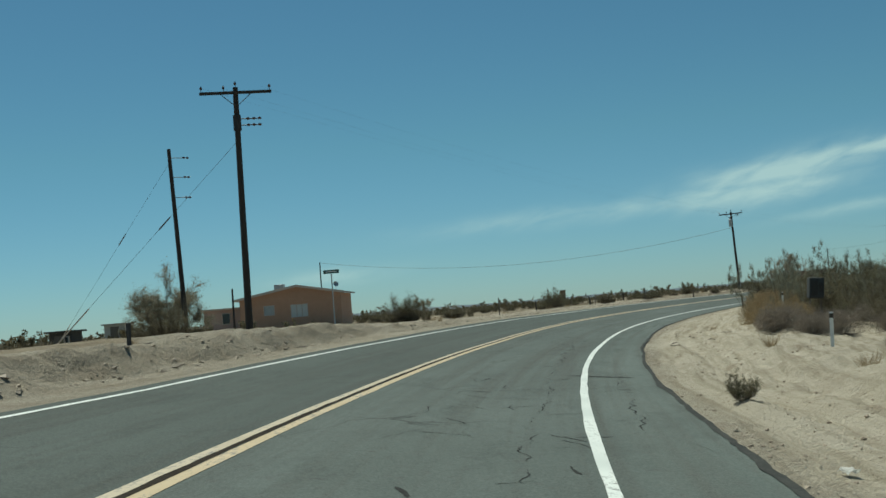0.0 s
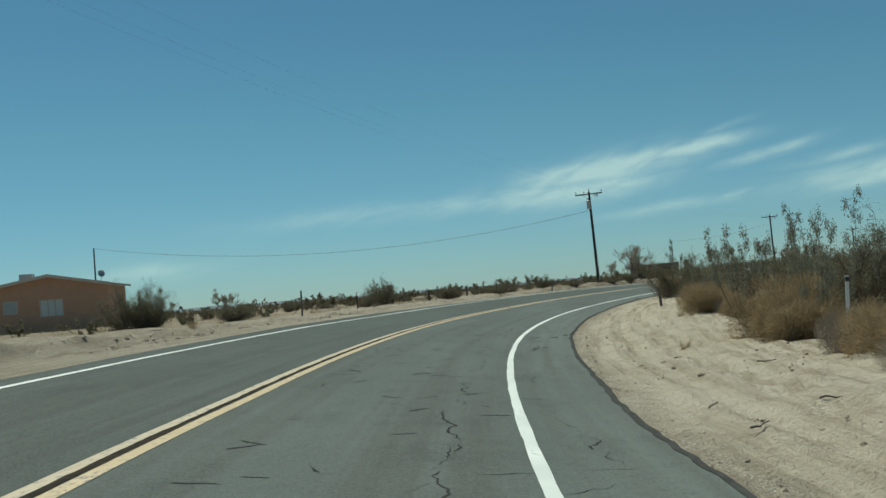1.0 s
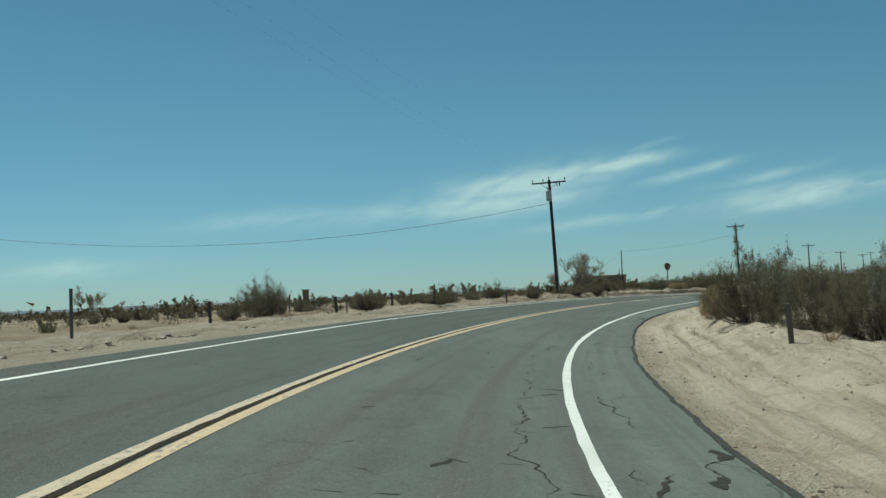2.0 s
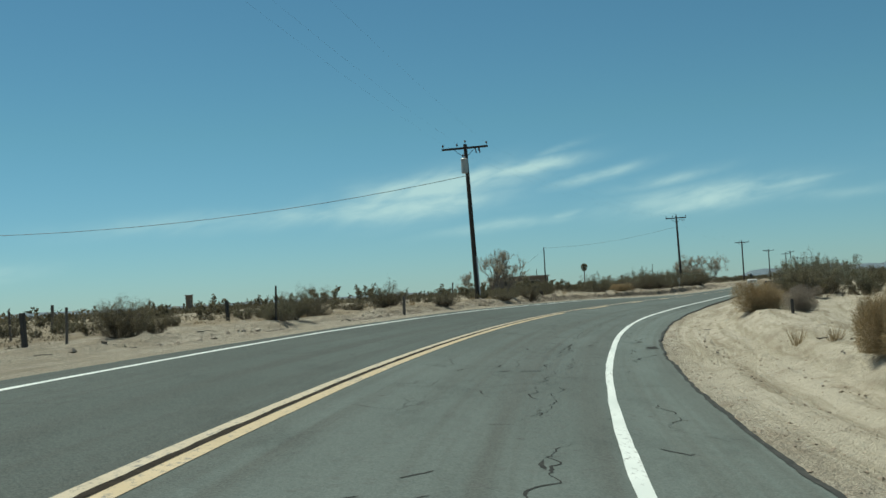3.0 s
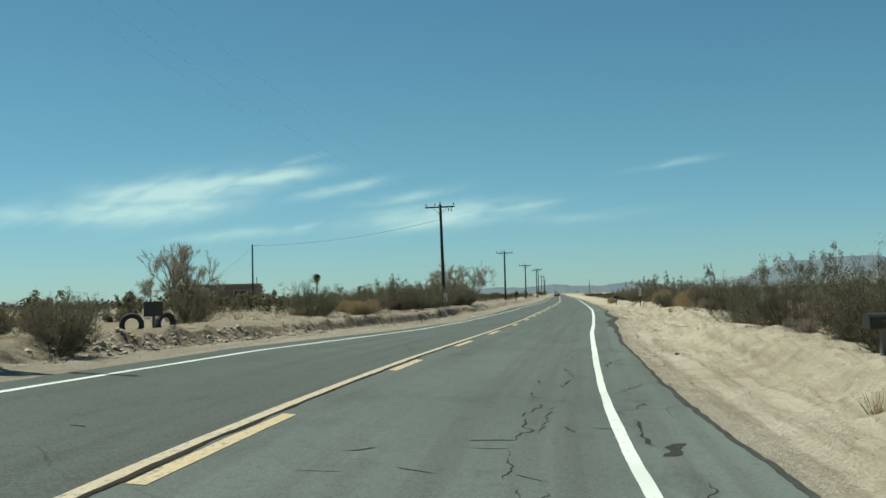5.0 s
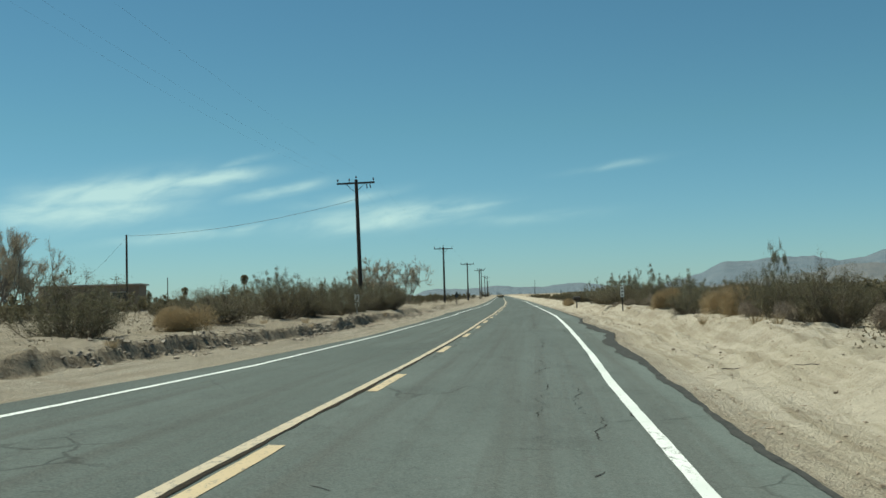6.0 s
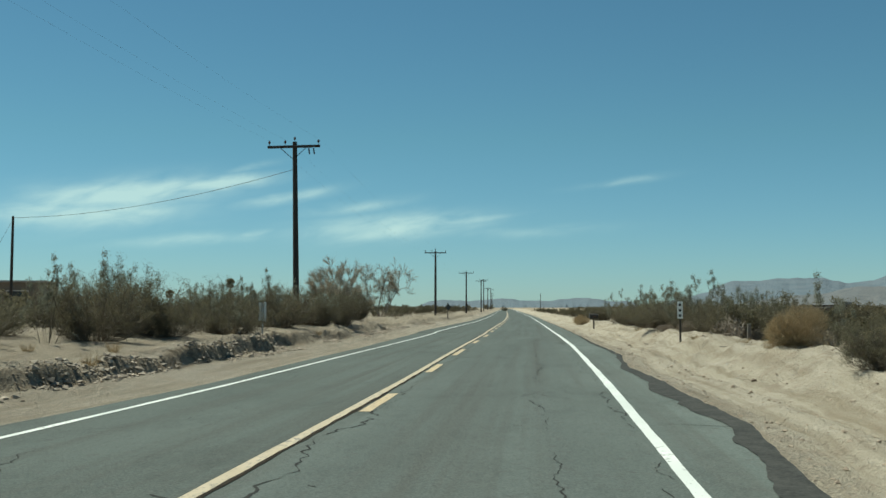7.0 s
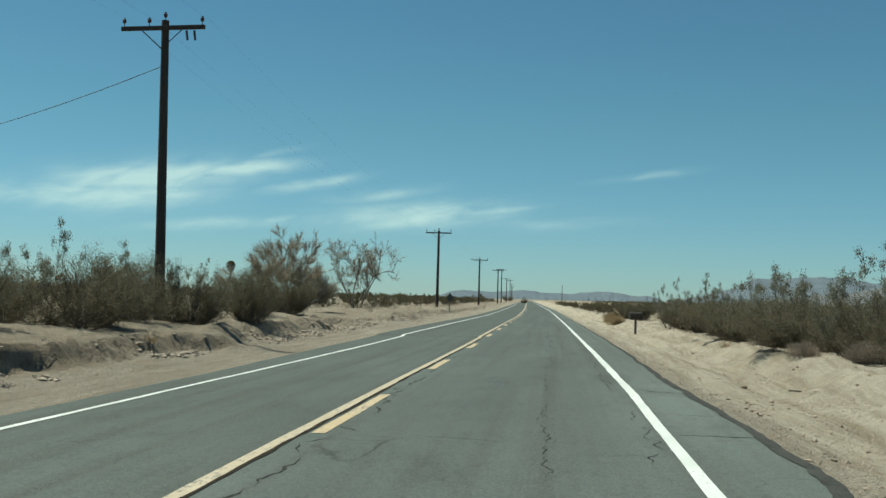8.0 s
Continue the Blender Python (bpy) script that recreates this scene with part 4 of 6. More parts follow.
def brush_mesh(seed, twigs, mat, fine=0.0032):
    """A fuzzy dome of dead, springy twigs, about 1 m high and 1.7 m wide, built of several rounded lobes."""
    rng = np.random.default_rng(seed)
    k = 9
    mid = np.concatenate([rng.normal(0, 0.27, (k, 2)), rng.uniform(0.12, 0.42, (k, 1))], 1)
    rad = rng.uniform(0.26, 0.46, k)
    which = rng.integers(0, k, twigs)
    d = unit(rng.normal(size=(twigs, 3)) + np.array([0, 0, 0.25]))
    depth = 1 - 0.55 * rng.uniform(size=(twigs, 1)) ** 2
    root = mid[which] + d * rad[which][:, None] * depth * np.array([1.0, 1.0, 1.15])
    way = unit(d * 0.9 + rng.normal(0, 0.65, (twigs, 3)) + np.array([0, 0, 0.25]))
    long = rng.uniform(0.07, 0.2, (twigs, 1, 1))
    path = root[:, None] + way[:, None] * np.linspace(-0.4, 0.6, 2)[None, :, None] * long + np.cumsum(rng.normal(0, 0.012, (twigs, 2, 3)), 1)
    path[..., 2] = np.maximum(path[..., 2], -0.02)
    n2 = twigs // 16
    j = rng.integers(0, twigs, n2)
    base = mid[which[j]] * np.array([0.3, 0.3, 0.0])
    limb = base[:, None] + (root[j] - base)[:, None] * np.linspace(0, 1, 4)[None, :, None] + np.cumsum(rng.normal(0, 0.012, (n2, 4, 3)), 1)
    v, f = gather([ribbons(rng, path, fine * 1.3, fine * 0.8), ribbons(rng, limb, fine * 2, fine)])
    return fast_mesh("brush", v, f, mat)


CREOSOTE = [creosote_meshes(100 + i, 52, 19000, 0.0098, 66 + 4 * i, None, 0.2, 0.036, 10, 90, 0.0018) for i in range(5)]
CREOSOTE_TALL = [creosote_meshes(140 + i, 7 + i, 3000, 0.013, 48 + 5 * i, LEAF_TIP, 0.5, 0.03, 4, 0) for i in range(4)]
CREOSOTE_MID = [creosote_meshes(160 + i, 26, 5600, 0.02, 60 + 3 * i, None, 0.2, 0.038, 9, 60, 0.0035) for i in range(5)]
CREOSOTE_FAR = [creosote_meshes(120 + i, 8, 620, 0.06, 64, None, 0.15, 0.04, 8, 12, 0.012) for i in range(4)]
BRUSH = [brush_mesh(200 + i, 13000, DRY, 0.0018) for i in range(3)]
BRUSH_GREY = [brush_mesh(220 + i, 8000, DRY_GREY, 0.0018) for i in range(3)]
BRUSH_FAR = [brush_mesh(240 + i, 500, DRY, 0.009) for i in range(3)]
BRUSH_FAR_GREY = [brush_mesh(260 + i, 500, DRY_GREY, 0.009) for i in range(3)]
pick = random.Random(11)


def creosote(x, y, high, wide, style="near", label="dark olive creosote bush with wiry stems on the sand", group="creosote bushes"):
    pool = {"near": CREOSOTE, "tall": CREOSOTE_TALL, "far": CREOSOTE_FAR, "mid": CREOSOTE_MID}[style]
    wood, leaf = pool[pick.randrange(len(pool))]
    m = pose(x, y, ground_at(x, y) - 0.03, 0, 0, pick.uniform(0, 360)) @ Matrix.Diagonal((wide / 1.25, wide / 1.25, high / 1.05, 1))
    b = thing("creosote_bush", m, label, "bush", group)
    part("wood", wood, None, b)
    part("foliage", leaf, None, b)
    return b


def brush(x, y, high, wide, grey=False, far=False):
    pool = (BRUSH_FAR_GREY if grey else BRUSH_FAR) if far else (BRUSH_GREY if grey else BRUSH)
    ob = new("dry_bush", pool[pick.randrange(3)])
    ob.matrix_world = pose(x, y, ground_at(x, y) - 0.02, 0, 0, pick.uniform(0, 360)) @ Matrix.Diagonal((wide / 1.7, wide / 1.7, high, 1))
    return tagged(ob, "grey dead brush bush on pale sand" if grey else "golden brown dry bush, dense and rounded", "bush", "dry grey bushes" if grey else "dry brown bushes")


# right of the road, from the start of the bend on
for row in ((29.0, -129.3, 1.55, 2.5), (25.9, -123.6, 1.3, 2.2), (25.3, -121.9, 1.6, 2.6), (28.3, -127.6, 1.0, 2.0), (19.7, -109.0, 1.35, 2.7), (21.3, -111.2, 0.95, 1.5), (22.3, -112.6, 0.75, 1.1), (23.4, -114.0, 0.8, 1.2), (11.9, -88.6, 1.2, 1.5),
            (12.6, -90.6, 1.1, 1.5), (8.5, -69.3, 1.15, 1.9), (7.3, 1.6, 1.0, 1.3), (8.0, -7.6, 1.0, 1.7), (7.9, -9.4, 1.05, 1.6), (8.4, -5.4, 0.95, 1.5), (8.9, 0.6, 0.8, 1.3), (6.9, 79.0, 0.9, 1.7), (6.9, 71.0, 0.7, 1.5),
            (9.4, -27.0, 0.7, 1.2)):
    brush(*row)
for row in ((33.4, -138.9, 0.75, 1.2), (31.9, -137.4, 0.95, 1.7), (33.2, -136.6, 0.9, 1.6), (29.0, -131.0, 0.75, 1.3), (26.7, -124.2, 0.75, 1.3), (20.6, -109.9, 0.55, 0.9), (34.8, -136.0, 0.85, 1.5), (31.4, -134.6, 0.8, 1.4), (9.8, -70.6, 0.8, 1.5),
            (7.6, -52.6, 0.7, 1.2), (8.7, -50.2, 0.7, 1.3), (9.2, -55.0, 0.7, 1.4), (7.6, -37.0, 0.5, 0.8), (9.3, 15.0, 0.6, 1.1), (8.4, 4.2, 0.6, 1.0), (9.6, -9.0, 0.7, 1.2), (10.6, -14.0, 0.7, 1.2), (37.6, -146.2, 0.5, 0.7), (7.5, 22.4, 0.45, 0.9), (7.6, 27.4, 0.45, 0.9), (7.9, 19.2, 0.5, 1.0), (7.9, -15.4, 0.6, 1.0), (7.7, -12.2, 0.55, 0.9), (30.2, -132.6, 0.7, 1.3), (27.6, -127.6, 0.65, 1.1)):
    brush(*row, grey=True)
for row in ((25.6, -115.6, 2.2, 2.8), (27.4, -118.4, 2.5, 3.2), (29.6, -121.4, 2.4, 3.1), (30.8, -124.8, 1.95, 2.8), (32.2, -128.0, 1.85, 2.7), (33.6, -131.2, 1.7, 2.5), (35.2, -134.2, 1.5, 2.4), (19.6, -104.6, 1.6, 2.4), (36.8, -137.4, 1.3, 2.2), (38.6, -141.0, 1.2, 2.0), (31.6, -122.0, 2.4, 3.2), (33.4, -126.0, 2.1, 2.8), (35.2, -130.0, 1.8, 2.6),
            (15.9, -76.8, 1.9, 2.8), (16.9, -75.2, 2.0, 3.0), (17.9, -76.4, 1.9, 2.8), (18.9, -74.6, 2.0, 3.0), (20.0, -76.0, 2.1, 3.0), (21.4, -74.2, 2.1, 3.2), (16.4, -72.6, 2.0, 2.8), (14.2, -94.6, 2.3, 2.4), (16.4, -97.6, 1.9, 2.2), (17.9, -101.2, 1.7, 2.0), (13.2, -86.0, 1.8, 1.9), (14.6, -82.0, 1.9, 2.2), (8.9, -47.6, 1.8, 1.7), (7.8, -42.6, 1.65, 1.7),
            (9.4, -44.6, 2.1, 2.0), (9.8, -41.0, 2.2, 2.2), (8.6, -38.8, 1.9, 1.9), (7.7, -33.4, 1.45, 1.8), (7.6, -30.2, 1.6, 1.9), (8.3, -11.6, 1.35, 1.5), (9.6, -12.8, 1.5, 1.7), (7.6, -2.2, 0.85, 0.9), (7.3, -4.3, 0.85, 1.2), (8.2, -13.6, 1.3, 1.8), (8.9, -15.8, 1.5, 2.0)):
    creosote(*row)
for row in ((8.1, 24.0, 1.35, 2.6), (8.6, 20.6, 1.4, 2.2), (8.2, 34.8, 1.4, 2.8), (8.9, 29.0, 1.45, 2.7), (9.0, 42.5, 1.5, 3.0), (10.0, 26.0, 1.45, 2.6), (10.4, 38.0, 1.5, 2.8), (11.2, 20.5, 1.4, 2.5), (8.6, 47.5, 1.4, 2.8), (10.8, 32.0, 1.45, 2.7), (10.2, 46.0, 1.5, 2.8), (12.4, 28.0, 1.5, 2.6), (9.2, 17.4, 1.3, 2.2), (8.4, 26.8, 1.3, 2.2), (8.9, 23.0, 1.35, 2.2), (8.2, 31.6, 1.3, 2.3), (8.6, 38.4, 1.4, 2.6), (9.6, 30.6, 1.45, 2.4), (9.9, 22.6, 1.4, 2.3), (8.7, 18.9, 1.2, 2.0), (10.4, 18.0, 1.4, 2.3), (9.6, 35.8, 1.5, 2.6), (11.6, 24.0, 1.5, 2.5), (8.8, 15.6, 1.15, 1.9)):
    creosote(*row)
for row in ((8.7, -11.9, 2.3, 1.0), (24.6, -121.4, 3.0, 1.8), (26.3, -122.6, 2.7, 1.7), (25.2, -117.4, 3.2, 2.2), (26.2, -119.4, 3.35, 2.2), (27.4, -121.2, 2.9, 1.8), (24.0, -115.6, 2.8, 1.7), (29.0, -122.8, 3.1, 1.6), (31.0, -125.6, 2.5, 1.8), (32.4, -128.4, 2.3, 1.5), (18.4, -102.4, 2.5, 1.6), (19.0, -104.0, 2.6, 1.5), (-9.3, 9.0, 2.35, 1.6), (-7.9, 14.2, 1.6, 1.4), (-8.2, 24.4, 1.8, 1.3), (-8.0, 30.6, 1.9, 1.3), (14.8, -95.6, 2.9, 1.5), (13.8, -92.8, 2.7, 1.2), (9.2, 22.2, 2.3, 1.9), (10.2, -46.0, 2.3, 1.8), (10.8, -36.0, 2.2, 1.7), (9.7, 34.0, 2.3, 1.9)):
    creosote(*row, style="tall", label="tall thin creosote bush with pale leafy tips")
wisp_rng = random.Random(44)
for s_, lat_, n_ in ((-2.0, 9.0, 7), (14.0, 9.5, 7), (26.0, 9.8, 3), (78.0, 9.6, 7), (88.0, 10.4, 6), (10.0, -9.6, 4), (24.0, -10.0, 3), (36.0, -9.6, 2)):
    for _ in range(n_):                # leafy wands standing over the lower growth
        x_, y_ = plan(s_ + wisp_rng.uniform(-8, 8), lat_ + wisp_rng.uniform(-1.4, 1.8))
        creosote(float(x_), float(y_), wisp_rng.uniform(1.7, 2.3), wisp_rng.uniform(1.3, 2.0), style="tall", label="tall thin creosote bush with pale leafy tips")
# left of the road
for row in ((-7.9, -12.0, 0.9, 1.8), (-9.4, -8.2, 0.85, 1.4)):
    brush(*row)
for row in ((-7.9, -87.8, 1.75, 1.7), (-4.75, -84.7, 1.1, 1.35), (-5.9, -74.3, 0.9, 1.2), (-8.3, -68.8, 1.3, 1.6), (-5.3, -76.3, 0.6, 0.9), (-8.4, -64.6, 0.55, 0.9), (-8.0, -62.0, 1.4, 1.3), (-6.9, -57.8, 0.75, 1.3),
            (-6.8, -48.7, 0.75, 1.4), (-6.9, -43.7, 1.15, 1.3), (-8.2, -41.2, 1.0, 1.2), (-11.5, -24.6, 1.5, 1.5), (-9.0, -16.2, 1.8, 2.2), (-12.4, 6.6, 1.3, 2.2), (-9.2, 8.9, 2.1, 2.4), (-8.8, 16.3, 1.8, 2.0),
            (-8.5, 23.9, 1.8, 2.6), (-10.7, 24.4, 1.7, 1.8), (-7.9, 29.8, 1.8, 2.1), (-7.4, 34.4, 1.9, 1.8), (-9.6, 20.2, 1.6, 2.0), (-10.4, 31.5, 1.9, 2.2)):
    creosote(*row)
for row in ((-26.6, -90.0, 1.6, 2.6), (3.3, -120.6, 1.75, 1.9), (3.6, -120.2, 1.5, 1.5), (-2.9, -108.4, 1.0, 1.9), (-8.1, 9.4, 1.45, 1.7), (-7.7, 14.4, 1.5, 2.1), (-9.3, -2.6, 1.65, 3.0), (-8.8, 5.5, 1.9, 2.2), (-10.6, 1.6, 1.6, 2.4), (-11.4, 12.6, 1.9, 2.6), (-8.9, 27.0, 1.9, 2.3), (-8.6, 38.0, 1.8, 2.2), (-8.2, 42.5, 1.7, 2.2), (-6.5, 440.0, 2.0, 3.0), (-16.0, 520.0, 3.0, 5.0), (-7.0, -89.4, 1.5, 1.8), (-9.0, 39.0, 1.6, 1.9), (-10.2, 46.0, 1.5, 2.2), (-14.0, 30.0, 1.7, 2.2), (-15.5, 18.0, 1.2, 2.0), (-13.5, 37.0, 1.6, 2.0)):
    creosote(*row)


FAR_SPOTS = []


def scatter(n, s0, s1, l0, l1, h0, h1, style, seed, clear=()):
    """Bushes strewn at random over a stretch of land beside the road."""
    r = random.Random(seed)
    for _ in range(n):
        s, lat = r.uniform(s0, s1), l0 + (l1 - l0) * r.random() ** 1.2
        if any(a < s < b and c < lat < d for a, b, c, d in clear):
            continue
        x, y = plan(s, lat)
        high = r.uniform(h0, h1)
        if style == "far":
            FAR_SPOTS.append((float(x), float(y), high, high * r.uniform(1.0, 1.5)))
            continue
        if r.random() < 0.16:
            brush(float(x), float(y), high * 0.5, high * 0.9, grey=r.random() < 0.7, far=True)
        else:
            creosote(float(x), float(y), high, high * r.uniform(1.0, 1.5), style)


scatter(26, 60, 95, 10, 26, 1.2, 1.9, "mid", 1)
scatter(24, -40, 34, 8.5, 14, 1.2, 1.7, "mid", 12)
scatter(30, -30, 60, 11, 30, 1.3, 2.0, "mid", 2, [(36, 60, 9, 20)])
scatter(14, 118, 150, 13, 30, 1.3, 2.0, "mid", 3)
scatter(18, 152, 190, 13, 26, 1.6, 2.4, "mid", 4)
scatter(60, -60, 120, 28, 62, 1.1, 1.9, "far", 5)
scatter(40, -220, -30, 9, 50, 1.1, 1.8, "far", 6)
scatter(40, -30, 60, -30, -11, 1.1, 1.9, "far", 7)
scatter(120, -60, 190, -62, -18, 0.8, 1.6, "far", 8)
scatter(46, -230, -30, -50, -9, 1.1, 1.8, "far", 9)
scatter(16, 95, 165, -20, -8.5, 0.4, 0.8, "far", 10)
scatter(190, -300, -12, 8.6, 34, 0.9, 1.4, "far", 31)
scatter(170, -300, -28, -34, -9, 0.9, 1.4, "far", 32)
scatter(90, -20, 70, 13, 40, 0.9, 1.5, "far", 33)
scatter(30, 80, 126, -17, -7.4, 0.3, 0.8, "mid", 21)
scatter(18, 112, 142, -22, -8.0, 0.35, 0.9, "mid", 22)
scatter(16, 60, 84, -26, -11.0, 0.4, 1.0, "mid", 23)


def far_bushes():
    """All the bushes too far off to count, as one mesh of stems and one of leaves."""
    rng = np.random.default_rng(31)
    home = thing("far_creosote", Matrix(), "scattered olive creosote bushes far out on the flat", "scrub", kind="stuff")
    for which, name, mat in ((0, "wood", STEM), (1, "foliage", LEAF)):
        vs, fs, k = [], [], 0
        for i, (x, y, high, wide) in enumerate(FAR_SPOTS):
            me = CREOSOTE_FAR[i % 4][which]
            v = np.empty(len(me.vertices) * 3, np.float32)
            me.vertices.foreach_get("co", v)
            f = np.empty(len(me.loops), np.int32)
            me.loops.foreach_get("vertex_index", f)
            a = i * 2.4
            v = v.reshape(-1, 3) @ np.array([[math.cos(a), math.sin(a), 0], [-math.sin(a), math.cos(a), 0], [0, 0, 1]])
            vs.append(v * [wide / 1.25, wide / 1.25, high / 1.05] + [x, y, ground_at(x, y) - 0.03])
            fs.append(f.reshape(-1, 4 if which == 0 else 3) + k)
            k += len(v)
        part(name, fast_mesh(name, np.concatenate(vs), np.concatenate(fs), mat), None, home)


far_bushes()


def low_scrub(name, count, seed, mat, label, per, size0, size1, card, place):
    """Low bushes past counting."""
    rng = np.random.default_rng(seed)
    x, y, z = place(rng, count)
    n = len(x)
    size = rng.uniform(size0, size1, n)
    c = np.stack([x, y, z], 1)[:, None] + rng.normal(0, 1, (n, per, 3)) * (size[:, None, None] * np.array([0.5, 0.5, 0.28])) + np.array([0, 0, 0.4]) * size[:, None, None]
    c[..., 2] = np.maximum(c[..., 2], z[:, None] + 0.03)
    v, f = slips(rng, c.reshape(-1, 3), card, card * 0.6)
    ob = new(name, fast_mesh(name, v, f, mat))
    return tagged(ob, label, "scrub", kind="stuff")


def far_place(rng, n):
    y, x = rng.uniform(-260, 1000, n), rng.uniform(-520, 380, n)
    cx = np.interp(y, LINE_Y[::-1], LINE_X[::-1])
    keep = (np.abs(x - cx) > 56) & ~((np.abs(x + 46) < 13) & (np.abs(y + 86) < 13))
    x, y = x[keep], y[keep]
    return x, y, np.full(len(x), 0.33)


def near_place(rng, n):
    s = rng.uniform(-300, 215, n)
    side = np.where(rng.uniform(size=n) < 0.62, -1, 1)
    lat = side * (7.6 + 50 * rng.uniform(size=n) ** 1.3)
    clump = layered(s / 9.0, lat / 9.0, 91, 3)
    keep = (clump > -0.25) & ~((s > 138) & (lat < 0) & (lat > -15)) & ~((s > 95) & (lat > 0) & (lat < 13))
    s, lat = s[keep], lat[keep]
    x, y = plan(s, lat)
    return x, y, land_z(s, lat)


low_scrub("far_scrub", 13000, 77, SCRUB_FAR, "low dark desert scrub spreading to the horizon", 13, 0.8, 2.1, 0.4, far_place)
low_scrub("low_scrub", 5200, 78, BURSAGE, "small dry grey-brown shrubs dotted over the sand", 42, 0.25, 0.6, 0.034, near_place)


BARK = plain("grey_bark", (0.11, 0.095, 0.08), (0.20, 0.175, 0.15), 6, 0.9, bump=0.4)


def grow(rng, start, d, long, r, depth, wood, ends, bend, open_):
    """One limb with its smaller limbs."""
    k = 7
    p = [np.array(start, float)]
    swing = rng.normal(0, bend, 3)
    for _ in range(k - 1):
        d = unit(d + swing + rng.normal(0, 0.1, 3) + np.array([0, 0, 0.04]))
        p.append(p[-1] + d * long / (k - 1))
    p = np.array(p)
    wood.append(tube(p, np.linspace(r, r * 0.5, k), 5 if r > 0.03 else 3))
    if depth == 0:
        ends.append(np.stack([p[2:], np.repeat(d[None], k - 2, 0)], 1))
        return
    for _ in range(4):
        t = rng.uniform(0.3, 1.0) * (k - 1)
        at = np.array([np.interp(t, np.arange(k), p[:, j]) for j in range(3)])
        nd = unit(d + open_ * unit(rng.normal(size=3)) + np.array([0, 0, 0.2]))
        grow(rng, at, nd, long * rng.uniform(0.45, 0.75), r * 0.5, depth - 1, wood, ends, bend, open_)


def desert_tree(x, y, high, wide, seed, leaves, label, trunks=3, bend=0.07, open_=0.6, twigs=5, twig_long=0.4, leaf=0.03, leans=(0.1, 0.8), strew=0.05):
    rng = np.random.default_rng(seed)
    wood, ends = [], []
    for i in range(trunks):
        a = 2 * np.pi * (i + rng.uniform(0, 0.6)) / trunks
        lean = rng.uniform(*leans)
        grow(rng, (0.15 * math.cos(a), 0.15 * math.sin(a), -0.1), unit(np.array([math.cos(a) * lean, math.sin(a) * lean, 1.0])), high * rng.uniform(0.3, 0.5), high * 0.012, 3, wood, ends, bend, open_)
    at = np.concatenate(ends)
    pts, way = at[:, 0], at[:, 1]
    top, reach = np.percentile(pts[:, 2], 99), np.percentile(np.hypot(pts[:, 0], pts[:, 1]), 97)
    fit = np.array([wide / 2 / reach, wide / 2 / reach, (high - 0.2) / top])
    pts = np.concatenate([pts] * twigs) * fit
    way = np.concatenate([way] * twigs)
    go = unit(way + rng.normal(0, 0.5, pts.shape) + [0, 0, 0.2]) * twig_long * rng.uniform(0.3, 1.0, (len(pts), 1))
    twig = np.stack([pts, pts + go * 0.5 + rng.normal(0, 0.03, pts.shape), pts + go], 1)
    t = thing("desert_tree", pose(x, y, ground_at(x, y)), label, "tree", "trees")
    wv, wf = gather(wood)
    part("trunk", fast_mesh("trunk", wv * fit, wf, BARK, True), None, t)
    tv, tf = ribbons(rng, twig, 0.007, 0.003)
    part("twigwork", fast_mesh("twigwork", tv, tf, TWIG), None, t)
    if leaves:
        j = rng.integers(0, len(pts), leaves)
        lv, lf = slips(rng, pts[j] + go[j] * rng.uniform(0.2, 1, (leaves, 1)) + rng.normal(0, strew, (leaves, 3)), leaf, leaf * 0.5)
        part("crown", fast_mesh("crown", lv, lf, LEAF_PALE), None, t)
    return t


desert_tree(-31.6, 26.6, 5.6, 7.6, 5, 5000, "spreading desert tree, nearly bare, with fine grey twigs", 7, 0.07, 0.6, 7, 0.5, 0.026, (0.5, 1.3), 0.08)
desert_tree(-11.5, 57.0, 4.3, 5.6, 16, 5000, "upright desert tree with many fine tan branches beside the road", 8, 0.06, 0.6, 8, 0.5, 0.026, (0.3, 1.2), 0.12)
desert_tree(-10.0, 68.6, 4.5, 4.6, 7, 0, "bare grey desert tree with curving branches", 5, 0.14, 0.6, 4, 0.4)
desert_tree(-10.6, -126.4, 4.3, 4.2, 8, 30000, "shade tree with thin pale green foliage near the house", 7, 0.07, 0.7, 6, 0.4, 0.03, (0.3, 1.2), 0.16)
creosote(-4.3, -131.2, 2.3, 3.4)
desert_tree(-56.0, -49.0, 3.2, 3.6, 9, 5200, "small desert tree with pale foliage", 3, 0.08, 0.6, 4, 0.3)
desert_tree(-48.0, 60.0, 3.8, 4.0, 10, 2500, "small desert tree, nearly bare", 4, 0.09, 0.6, 4, 0.4)


